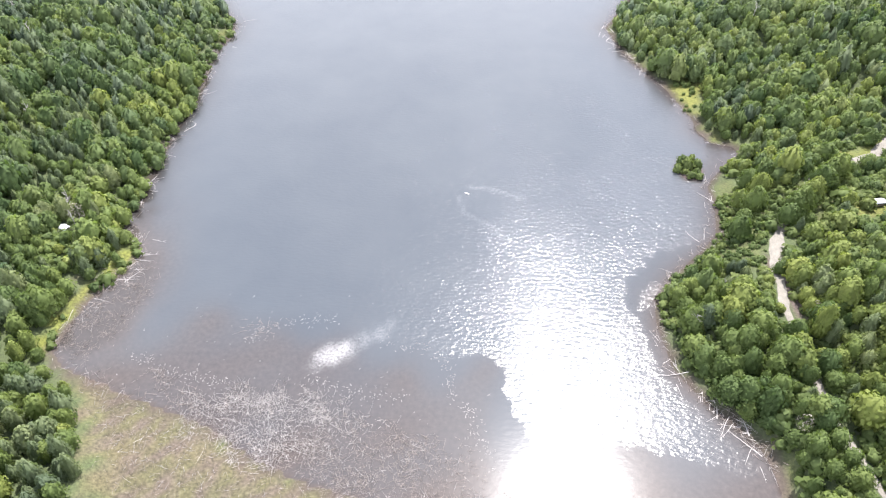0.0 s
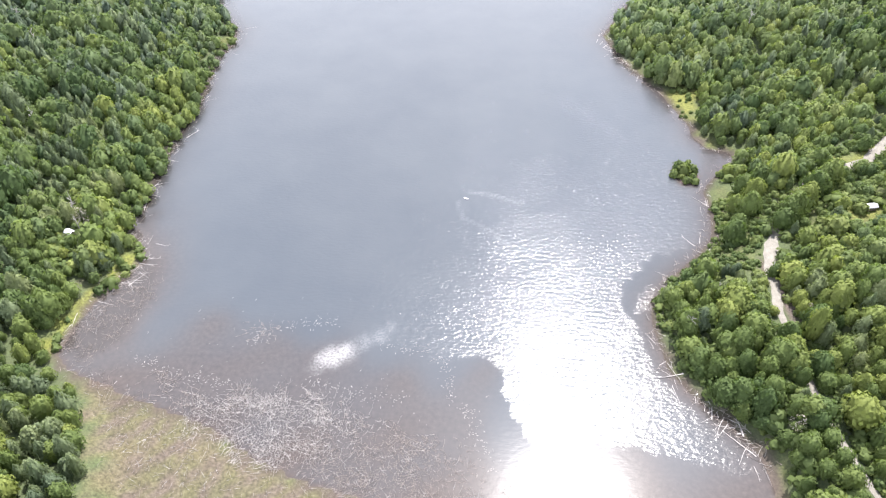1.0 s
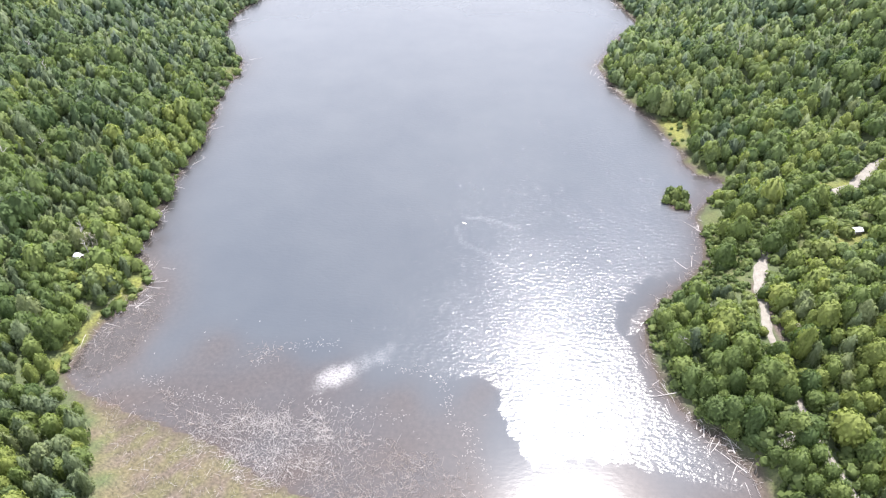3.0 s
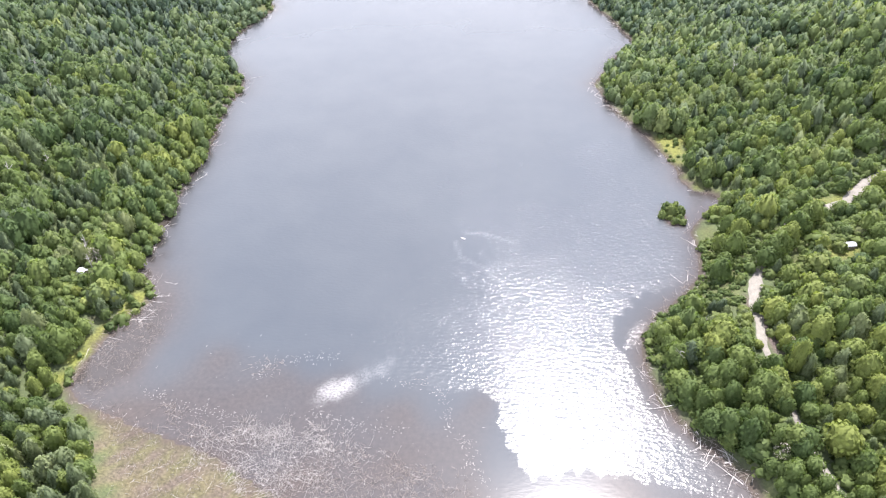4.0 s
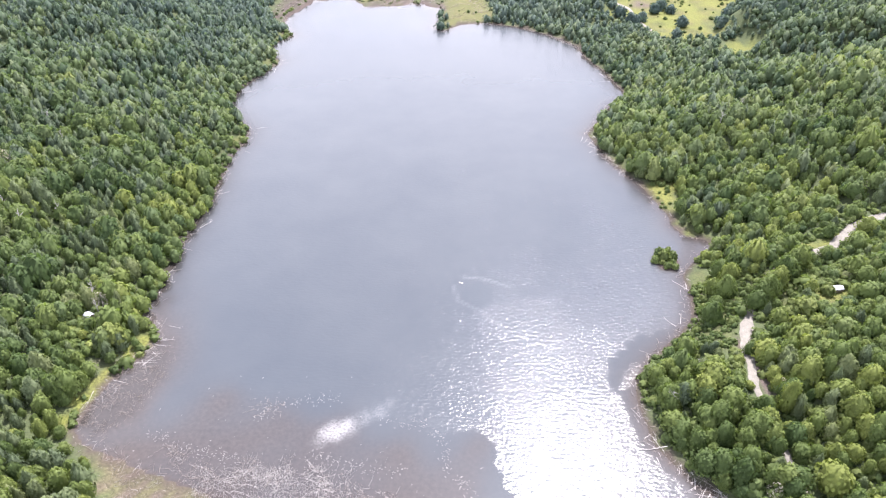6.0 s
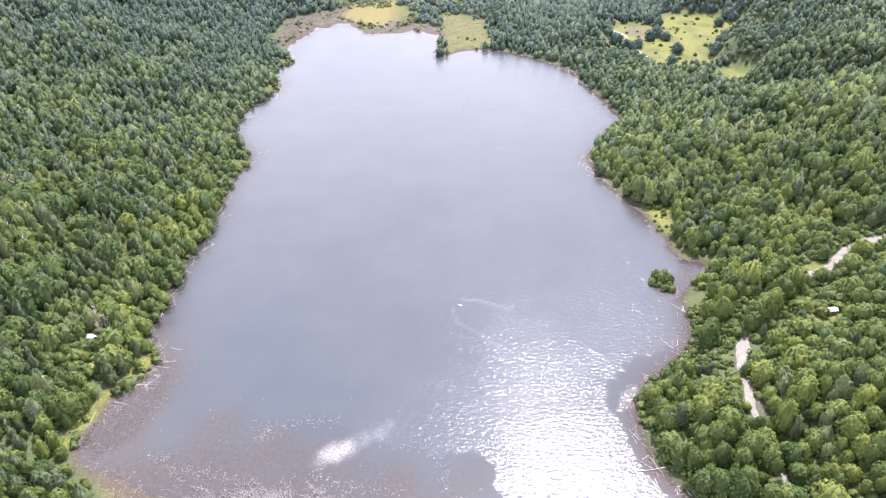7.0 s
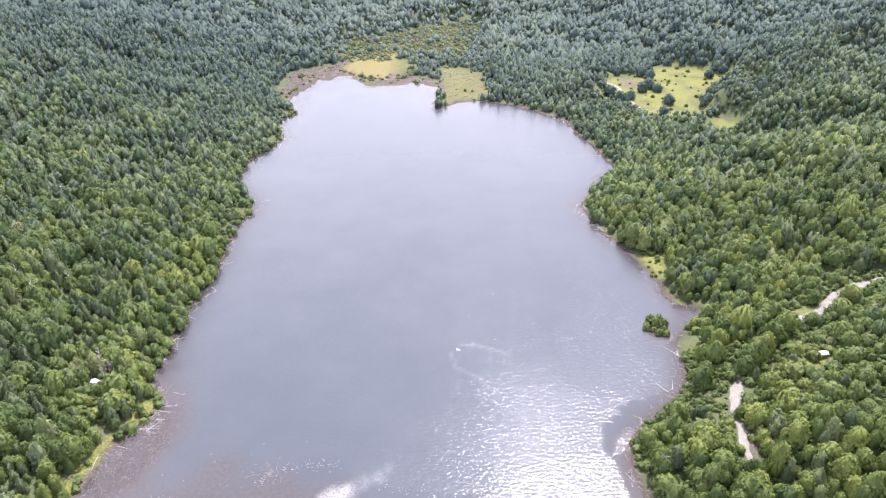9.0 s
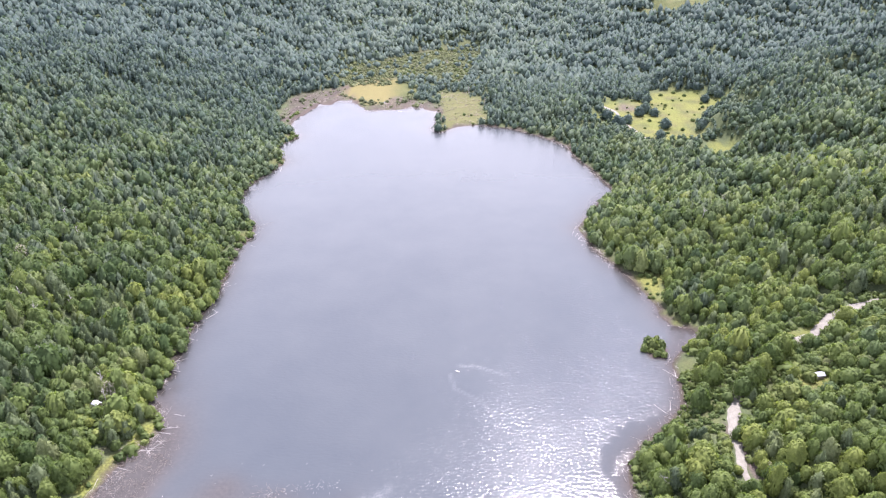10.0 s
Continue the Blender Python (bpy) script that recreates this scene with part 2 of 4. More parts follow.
def ground_material():
    m, n, l, p = shader("ground_cover")
    fine, broad = noise_node(n, l, 0.9, 6), noise_node(n, l, 0.045, 4)
    floor = ramp(n, [(0.3, (0.034, 0.044, 0.022)), (0.7, (0.068, 0.084, 0.038))])
    l.new(fine.outputs["Fac"], floor.inputs[0])
    grass = ramp(n, [(0.3, (0.042, 0.052, 0.018)), (0.5, (0.066, 0.074, 0.026)), (0.64, (0.082, 0.080, 0.034)), (0.8, (0.074, 0.062, 0.040))])
    l.new(broad.outputs["Fac"], grass.inputs[0])
    speck = ramp(n, [(0.3, (0.45,) * 3), (0.7, (1.35,) * 3)])
    l.new(fine.outputs["Fac"], speck.inputs[0])
    grass = mix(n, l, grass.outputs[0], speck.outputs[0], 1.0, "MULTIPLY")
    mud = ramp(n, [(0.3, (0.042, 0.033, 0.029)), (0.6, (0.086, 0.065, 0.061)), (0.8, (0.124, 0.101, 0.095))])
    l.new(fine.outputs["Fac"], mud.inputs[0])
    c = mix(n, l, floor.outputs[0], grass, attribute(n, "grass"))
    dry = mix(n, l, (0.125, 0.108, 0.042), speck.outputs[0], 1.0, "MULTIPLY")
    c = mix(n, l, c, dry, attribute(n, "straw"))
    fresh = mix(n, l, (0.115, 0.125, 0.030), speck.outputs[0], 1.0, "MULTIPLY")
    c = mix(n, l, c, fresh, attribute(n, "fresh"))
    c = mix(n, l, c, mud.outputs[0], attribute(n, "mud"))
    c = mix(n, l, c, (0.046, 0.036, 0.033), attribute(n, "peat"))
    c = mix(n, l, c, (0.017, 0.014, 0.012), attribute(n, "wet"))
    l.new(c, p.inputs["Base Color"])
    p.inputs["Roughness"].default_value = 0.9
    p.inputs["Specular IOR Level"].default_value = 0.12
    relief(n, l, p, fine, 0.5, 0.5)
    return m


def water_material():
    """Lake water: blue-grey where deep, brown over muddy shallows; wind ripples where it is not sheltered; a pale foamy
    wake and a patch of sparkle painted white.
    """
    m, n, l, p = shader("lake_water")
    ripple = attribute(n, "ripple")
    where = n.new("ShaderNodeNewGeometry").outputs["Position"]
    stretch = n.new("ShaderNodeMapping")
    stretch.inputs["Scale"].default_value = (0.5, 1.0, 1.0)
    stretch.inputs["Rotation"].default_value = (0, 0, radians(14))
    l.new(where, stretch.inputs["Vector"])
    waves = noise_node(n, l, 0.65, 3, 0.62, stretch.outputs[0])
    b = n.new("ShaderNodeBump")
    b.inputs["Distance"].default_value = WAVE
    l.new(waves.outputs["Fac"], b.inputs["Height"])
    gusts = noise_node(n, l, 0.022, 3, 0.55)
    force = n.new("ShaderNodeMapRange")
    force.inputs["From Min"].default_value, force.inputs["From Max"].default_value = 0.3, 0.7
    force.inputs["To Min"].default_value, force.inputs["To Max"].default_value = 0.7, 1.0
    l.new(gusts.outputs["Fac"], force.inputs["Value"])
    l.new(force.outputs[0], b.inputs["Strength"])
    rough = n.new("ShaderNodeBsdfGlossy")
    rough.inputs["Roughness"].default_value = WIND_ROUGHNESS
    l.new(b.outputs[0], rough.inputs["Normal"])
    steep = n.new("ShaderNodeBump")
    steep.inputs["Distance"].default_value = WAVE * 1.5
    l.new(waves.outputs["Fac"], steep.inputs["Height"])
    l.new(force.outputs[0], steep.inputs["Strength"])
    crisp = n.new("ShaderNodeBsdfGlossy")
    crisp.inputs["Roughness"].default_value = 0.09
    l.new(steep.outputs[0], crisp.inputs["Normal"])
    windy = n.new("ShaderNodeMixShader")
    windy.inputs[0].default_value = 0.3
    l.new(rough.outputs[0], windy.inputs[1])
    l.new(crisp.outputs[0], windy.inputs[2])
    still = n.new("ShaderNodeBsdfGlossy")
    still.inputs["Roughness"].default_value = 0.105
    swell = n.new("ShaderNodeBump")
    swell.inputs["Distance"].default_value = WAVE * 0.07
    l.new(waves.outputs["Fac"], swell.inputs["Height"])
    l.new(swell.outputs[0], still.inputs["Normal"])
    patches = noise_node(n, l, 0.45, 4, 0.7)
    ragged = n.new("ShaderNodeMath")
    ragged.operation = "MULTIPLY_ADD"
    l.new(patches.outputs["Fac"], ragged.inputs[0])
    ragged.inputs[1].default_value = 0.9
    l.new(ripple, ragged.inputs[2])
    blown = n.new("ShaderNodeMapRange")
    blown.interpolation_type = "SMOOTHSTEP"
    blown.inputs["From Min"].default_value, blown.inputs["From Max"].default_value = 0.72, 1.18
    l.new(ragged.outputs[0], blown.inputs["Value"])
    gloss = n.new("ShaderNodeMixShader")
    l.new(blown.outputs[0], gloss.inputs[0])
    l.new(still.outputs[0], gloss.inputs[1])
    l.new(windy.outputs[0], gloss.inputs[2])
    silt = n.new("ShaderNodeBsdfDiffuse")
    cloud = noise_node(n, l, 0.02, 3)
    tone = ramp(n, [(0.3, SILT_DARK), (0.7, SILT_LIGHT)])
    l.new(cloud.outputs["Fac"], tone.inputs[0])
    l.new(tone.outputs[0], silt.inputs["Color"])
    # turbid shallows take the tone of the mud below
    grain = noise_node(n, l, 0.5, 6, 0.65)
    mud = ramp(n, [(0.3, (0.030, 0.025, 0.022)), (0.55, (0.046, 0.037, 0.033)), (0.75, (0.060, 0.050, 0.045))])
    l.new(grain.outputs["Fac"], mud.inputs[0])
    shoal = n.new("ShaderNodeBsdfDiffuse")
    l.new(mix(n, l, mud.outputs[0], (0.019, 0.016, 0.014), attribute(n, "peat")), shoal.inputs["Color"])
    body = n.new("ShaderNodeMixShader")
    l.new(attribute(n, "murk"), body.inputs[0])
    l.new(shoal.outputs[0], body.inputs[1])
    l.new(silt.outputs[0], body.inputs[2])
    f = n.new("ShaderNodeFresnel")
    f.inputs["IOR"].default_value = 1.42
    top = n.new("ShaderNodeMixShader")
    l.new(f.outputs[0], top.inputs[0])
    l.new(body.outputs[0], top.inputs[1])
    l.new(gloss.outputs[0], top.inputs[2])
    # diffuse white for the wake and for the sparkle painted on the water
    white = n.new("ShaderNodeBsdfDiffuse")
    white.inputs[0].default_value = (0.42, 0.42, 0.42, 1)
    flecks = noise_node(n, l, 0.9, 5, 0.7)
    cover = n.new("ShaderNodeMapRange")
    cover.inputs["From Min"].default_value, cover.inputs["From Max"].default_value = 0.62, 0.42
    l.new(flecks.outputs["Fac"], cover.inputs["Value"])
    whole = n.new("ShaderNodeMath")
    whole.operation = "MULTIPLY"
    whole.use_clamp = True
    foam_glint = attribute(n, "foam_glint")
    l.new(foam_glint, whole.inputs[0])
    boost = n.new("ShaderNodeMath")
    boost.operation = "ADD"
    l.new(cover.outputs[0], boost.inputs[0])
    l.new(foam_glint, boost.inputs[1])
    l.new(boost.outputs[0], whole.inputs[1])
    last = n.new("ShaderNodeMixShader")
    l.new(whole.outputs[0], last.inputs[0])
    l.new(top.outputs[0], last.inputs[1])
    l.new(white.outputs[0], last.inputs[2])
    l.new(last.outputs[0], n["Material Output"].inputs[0])
    return m


WAVE, WIND_ROUGHNESS = 0.255, 0.155
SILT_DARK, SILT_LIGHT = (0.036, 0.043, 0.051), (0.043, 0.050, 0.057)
GROUND, WATER = ground_material(), water_material()


# ---- mesh helpers ----
def mesh_of(name, verts, faces, material, values=None, flat=True, normals=None):
    """A mesh from numpy arrays; values: named numbers, one for each vertex."""
    me = bpy.data.meshes.new(name)
    k = faces.shape[1]
    me.vertices.add(len(verts))
    me.vertices.foreach_set("co", np.asarray(verts, np.float32).ravel())
    me.loops.add(faces.size)
    me.loops.foreach_set("vertex_index", np.asarray(faces, np.int32).ravel())
    me.polygons.add(len(faces))
    me.polygons.foreach_set("loop_start", np.arange(0, faces.size, k, dtype=np.int32))
    if not flat:
        me.polygons.foreach_set("use_smooth", np.ones(len(faces), bool))
    for key, v in (values or {}).items():
        me.attributes.new(key, "FLOAT", "POINT").data.foreach_set("value", np.asarray(v, np.float32))
    me.update(calc_edges=True)
    if normals is not None:
        me.attributes.new("custom_normal", "FLOAT_VECTOR", "POINT").data.foreach_set("vector", np.asarray(normals, np.float32).ravel())
    else:
        me.validate()
    me.materials.append(material)
    return me


def part(name, data, parent=None, label=""):
    ob = new(name, data)
    ob.parent = parent
    if label:
        ob["label"] = label
    return ob


def spread(inner, edge, reach, step, grow=1.12):
    """Grid lines: even from inner to edge, then wider and wider out to reach on both sides."""
    core = list(np.arange(inner, edge + 0.01, step))
    d, v = step, core[-1]
    while v < reach[1]:
        d *= grow
        v += d
        core.append(v)
    d, v = step, core[0]
    while v > reach[0]:
        d *= grow
        v -= d
        core.insert(0, v)
    return np.array(core)


def grid(xs, ys):
    gx, gy = np.meshgrid(xs, ys)
    i = np.arange(len(xs) * len(ys)).reshape(len(ys), len(xs))
    faces = np.stack([i[:-1, :-1], i[:-1, 1:], i[1:, 1:], i[1:, :-1]], -1).reshape(-1, 4)
    return np.stack([gx.ravel(), gy.ravel()], 1), faces


# ---- ground and water ----
flat, faces = grid(spread(-290, 300, (-4000, 4000), 3.0, 1.09), spread(95, 460, (-1500, 4500), 3.0, 1.035))
h = height(flat)
s = signed(flat, SHORE)
rag = 3.0 * lumps(flat[:, 0], flat[:, 1], 14, 21) + 1.5 * lumps(flat[:, 0], flat[:, 1], 11, 22)
rag = rag + smooth(560, 760, flat[:, 1]) * (9 * lumps(flat[:, 0], flat[:, 1], 40, 28) + 5 * lumps(flat[:, 0], flat[:, 1], 17, 29))


def zone(ring, soft=5.0):
    return smooth(soft, -soft, signed(flat, ring) + rag)


grass = np.maximum.reduce([zone(CLEARING, 14)] + [zone(r) for r in (GLADE, YARD, LEDGE, MEADOW, FAR_BOG, SOUTH_GRASS, FAR_MEADOW, ISLET)] + [0.55 * zone(BOG, 12), 0.75 * zone(SWAMP, 14)])
grass = np.maximum(grass, 0.55 * np.maximum(zone(SCRUB), zone(BANK)))
grass = np.maximum(grass, 0.8 * smooth(9, 4, s + rag) * smooth(0.0, 2.0, s) * smooth(-0.3, 0.6, lumps(flat[:, 0], flat[:, 1], 45, 23)))
slack = 1.6 * smooth(290, 330, flat[:, 1]) * (flat[:, 0] > 0) * smooth(640, 600, flat[:, 1]) * (1 - on_spit(flat))
mud = np.maximum(0.65 * smooth(5.0, 2.0, s + 0.6 * rag + slack), (0.62 + 0.3 * lumps(flat[:, 0], flat[:, 1], 18, 25)) * zone(FLATS, 8))
grass = grass * (1 - 0.85 * zone(FLATS, 8))
mud = mud * (1 - 0.9 * zone(SOUTH_GRASS))
mud = np.maximum(mud, (s < 0) * 1.0)
spit = on_spit(flat)
grass = np.maximum(grass, spit * smooth(2, 6, s + rag))
mud = np.maximum(mud, zone(SOUTH_GRASS) * (0.4 + 0.4 * smooth(-0.6, 0.8, lumps(flat[:, 0], flat[:, 1], 12, 24))))
straw = 0.9 * zone(FAR_MEADOW, 8) * smooth(-50, -85, flat[:, 0]) + 0.12 * zone(SOUTH_GRASS) + 0.4 * zone(MEADOW) + 0.45 * zone(CLEARING, 14) * smooth(-0.6, 0.9, lumps(flat[:, 0], flat[:, 1], 45, 36)) + 0.3 * zone(SWAMP, 14)
peat = np.maximum(0.75 * zone(FLATS, 8) * smooth(-1.2, 0.6, 0.6 * lumps(flat[:, 0], flat[:, 1], 30, 26) + 0.6 * lumps(flat[:, 0], flat[:, 1], 9, 27)), 0.7 * smooth(6, 2, s + 0.5 * rag) * smooth(-1, 1, s) * smooth(270, 290, flat[:, 1]) * (flat[:, 0] < 0))
peat = np.maximum(peat, 0.6 * smooth(5, 2, s + 0.6 * rag) * smooth(-1.5, 0.5, s))
peat = np.maximum(peat, 0.85 * zone(BROWN_SHORE) * smooth(3, 0.5, s))
wet = smooth(7, 3, s + 0.6 * rag) * smooth(-22, -5, s) * np.where(flat[:, 0] < 0, 0.8 * smooth(264, 282, flat[:, 1]) * smooth(800, 740, flat[:, 1]), 0.35 * smooth(138, 150, flat[:, 1])) * (1 - 0.8 * spit)
verge = smooth(1.5, 4, s) * smooth(11, 6, s + rag) * smooth(186, 194, flat[:, 1]) * smooth(262, 250, flat[:, 1]) * (flat[:, 0] < -120)
grass, mud = np.maximum(grass, verge), mud * (1 - 0.8 * verge)
peat = np.maximum(peat, 0.45 * zone(BOG) * smooth(-0.8, 0.6, lumps(flat[:, 0], flat[:, 1], 50, 37)))
fresh = np.maximum(0.62 * zone(MEADOW), 0.7 * zone(CLEARING, 14) * smooth(-1.0, 0.5, lumps(flat[:, 0], flat[:, 1], 30, 39)))
fresh = np.maximum(fresh, 0.8 * verge)
fresh = np.maximum(fresh, 0.5 * np.maximum(zone(YARD, 3), zone(LEDGE, 3)) + 0.6 * zone(GLADE))
# the bare cut bank above the track
off, at = along(flat, TRACK)
cut = smooth(11, 7, off + rag) * (flat[:, 0] > 142) * smooth(196, 204, flat[:, 1]) * smooth(246, 236, flat[:, 1])
mud = np.maximum(mud, 0.9 * cut)
soil = smooth(1.2, 0.4, np.hypot((flat[:, 0] - 243) / 20, (flat[:, 1] - 855) / 16) + 0.03 * rag)
mud = np.maximum(mud, 0.8 * soil)
tagged(new("ground", mesh_of("ground", np.c_[flat, h], faces, GROUND, {"grass": grass, "mud": mud, "straw": straw, "peat": peat, "fresh": fresh, "wet": wet}, False)),
       "forest floor, meadows and muddy shore round a lake", "ground", kind="structure")

flat_w, faces_w = grid(np.arange(-200, 180, 2.0), np.concatenate([np.arange(92, 330, 2.0), np.arange(330, 935, 5.0)]))
s_w = signed(flat_w, SHORE)
x_w, y_w = flat_w.T
wob = 1.6 * lumps(x_w, y_w, 10, 31) + 1.2 * lumps(x_w, y_w, 6.5, 32)
blur = 1.5 + 13 * smooth(14, -4, x_w)
calm = np.maximum(smooth(blur, -blur, signed(flat_w, SHALLOWS) + wob + 1.5 + blur * 0.3), smooth(1.5, -1.5, signed(flat_w, COVE) + wob))
pool = np.hypot((x_w - 90 - 0.6 * (y_w - 225)) / 3.6, (y_w - 225) / 9.5)
calm = np.maximum(calm, smooth(-7, -2, s_w + wob))
calm = calm * smooth(0.75, 1.15, pool + 0.08 * wob)
calm = np.maximum(calm, 0.5 * smooth(1.4, 0.5, np.hypot((x_w - 18) / 15, (y_w - 287) / 16) + 0.08 * wob))
# a lane of lighter wind along the western half
calm = np.maximum(calm, 0.35 * smooth(10, -85, x_w + 8 * lumps(x_w, y_w, 60, 35)) * smooth(700, 420, y_w))
ripple = np.clip((1 - calm) * (0.95 + 0.02 * lumps(x_w, y_w, 60, 33)), 0, 1)
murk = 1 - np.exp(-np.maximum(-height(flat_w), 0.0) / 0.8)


def streak(line, width):
    return smooth(width, 0, along(flat_w, line)[0])


# a patch of specular wind sparkle and its tail, painted as white colour
foam_glint = 0.30 * smooth(1.2, 0.25, np.hypot((x_w + 47 - 0.55 * (y_w - 191)) / 9.0, (y_w - 191) / 8.5) + 0.07 * wob)
foam_glint = np.maximum(foam_glint, 0.11 * smooth(1.1, 0.0, np.hypot((x_w + 33 - 0.9 * (y_w - 200)) / 9, (y_w - 200) / 12) + 0.15 * wob))
for line, k in (([(11, 305), (23, 303), (39, 295)], 0.10), ([(6, 296), (8, 283), (20, 274), (31, 260)], 0.07)):
    foam_glint = np.maximum(foam_glint, k * streak(line, 1.9))
peat_w = 0.85 * smooth(-20, -4, s_w + wob) * np.where(x_w < 0, smooth(264, 282, y_w) * smooth(800, 740, y_w), 0.35 * smooth(138, 150, y_w))
peat_w = np.maximum(peat_w, 0.5 * smooth(4, -4, signed(flat_w, BROWN_SHORE) + wob))
water = tagged(new("water", mesh_of("water", np.c_[flat_w, np.zeros(len(flat_w))], faces_w, WATER, {"ripple": ripple, "murk": murk, "foam_glint": foam_glint, "peat": peat_w}, False)),
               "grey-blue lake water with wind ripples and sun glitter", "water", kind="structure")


# ---- trees ----
rng = np.random.default_rng(11)


def girth(kind, z):
    """How far a crown of height 1 and width 1 reaches from its stem at height z."""
    low, belly, blunt, lean = {"broad": (0.16, 0.42, 1.9, 0.66), "slim": (0.10, 0.32, 1.6, 0.85)}[kind]
    up = np.clip((z - belly) / (1 - belly), 0, 1)
    down = np.clip((belly - z) / (belly - low), 0, 1)
    return 0.5 * (1 - up ** blunt) ** lean * (1 - 0.35 * down ** 2)


def crown(kind, clumps, size, seed, sides=6, bands=3, core=0.84):
    """Leaf sprays over a domed or pointed crown of height 1 and width 1 with billows: bent four-cornered sprays, (n, 4, 3)."""
    r = np.random.default_rng(seed)
    low = 0.22 if kind == "broad" else 0.14
    side = r.uniform(0.85, 1.1, 2)
    bough = np.stack([r.uniform(0, 6.28, 18), r.uniform(low, 0.95, 18), r.uniform(0.10, 0.24, 18)], 1)

    def skin(a, z):
        """Place and outward direction on the billowed outline."""
        g = girth(kind, z)
        near = np.cos(a[:, None] - bough[:, 0]) - 1
        hit = np.exp(near * 5.5 - ((z[:, None] - bough[:, 1]) / 0.12) ** 2)
        k = hit.argmax(1)
        bulge = 0.80 + (hit * bough[:, 2] * 1.7).sum(1).clip(0, 0.38)
        at = np.stack([g * bulge * np.cos(a) * side[0], g * bulge * np.sin(a) * side[1], z], 1)
        slope = (girth(kind, z + 0.02) - girth(kind, z - 0.02)) / 0.04
        out = np.stack([np.cos(a), np.sin(a), np.clip(-slope, -0.3, 6) * 0.8], 1)
        out /= np.linalg.norm(out, axis=1)[:, None]
        heart = np.stack([0.30 * np.cos(bough[k, 0]), 0.30 * np.sin(bough[k, 0]), bough[k, 1] - 0.10], 1)
        knob = at - heart
        knob /= np.linalg.norm(knob, axis=1)[:, None] + 1e-6
        out = out + 0.8 * knob
        return at, out / np.linalg.norm(out, axis=1)[:, None]

    z = r.uniform(low, 1.0, clumps * 12)
    steep = (girth(kind, z + 0.01) - girth(kind, z - 0.01)) / 0.02
    z = z[r.uniform(0, 0.9, len(z)) < girth(kind, z) * np.sqrt(1 + np.minimum(steep ** 2, 9)) + 0.03][:clumps]
    clumps = len(z)
    place, d = skin(r.uniform(0, 6.28, clumps), z)
    place = place * np.stack([r.uniform(0.84, 1.12, clumps)] * 2 + [r.uniform(0.97, 1.03, clumps)], 1)
    nrm = d + [0, 0, 0.2] + r.normal(size=(clumps, 3)) * 0.42
    nrm /= np.linalg.norm(nrm, axis=1)[:, None]
    u = np.cross(nrm, r.normal(size=(clumps, 3)))
    u /= np.linalg.norm(u, axis=1)[:, None]
    v = np.cross(nrm, u)
    s = size * r.uniform(0.6, 1.35, (clumps, 1))
    drop = nrm * s * 0.25
    soft = 0.6 * d + 0.5 * nrm
    soft /= np.linalg.norm(soft, axis=1)[:, None]
    sprays, away = np.stack([place - u * s - drop, place - v * s * 0.8, place + u * s - drop, place + v * s * 0.8 + drop * 0.3], 1), np.repeat(soft[:, None, :], 4, 1)
    # the leafy mass inside, closed above
    levels = low + (0.999 - low) * np.linspace(0, 1, bands + 1) ** 0.85
    turn = np.arange(sides) * 2 * np.pi / sides
    at, out = skin(np.tile(turn, bands + 1), np.repeat(levels, sides))
    ring = (at * [core, core, 1] - [0, 0, 0.02]).reshape(bands + 1, sides, 3)
    out = out.reshape(bands + 1, sides, 3)
    body = np.stack([ring[:-1], np.roll(ring, -1, 1)[:-1], np.roll(ring, -1, 1)[1:], ring[1:]], 2).reshape(-1, 4, 3)
    out = np.stack([out[:-1], np.roll(out, -1, 1)[:-1], np.roll(out, -1, 1)[1:], out[1:]], 2).reshape(-1, 4, 3)
    return np.concatenate([sprays, body]), np.concatenate([away, out])


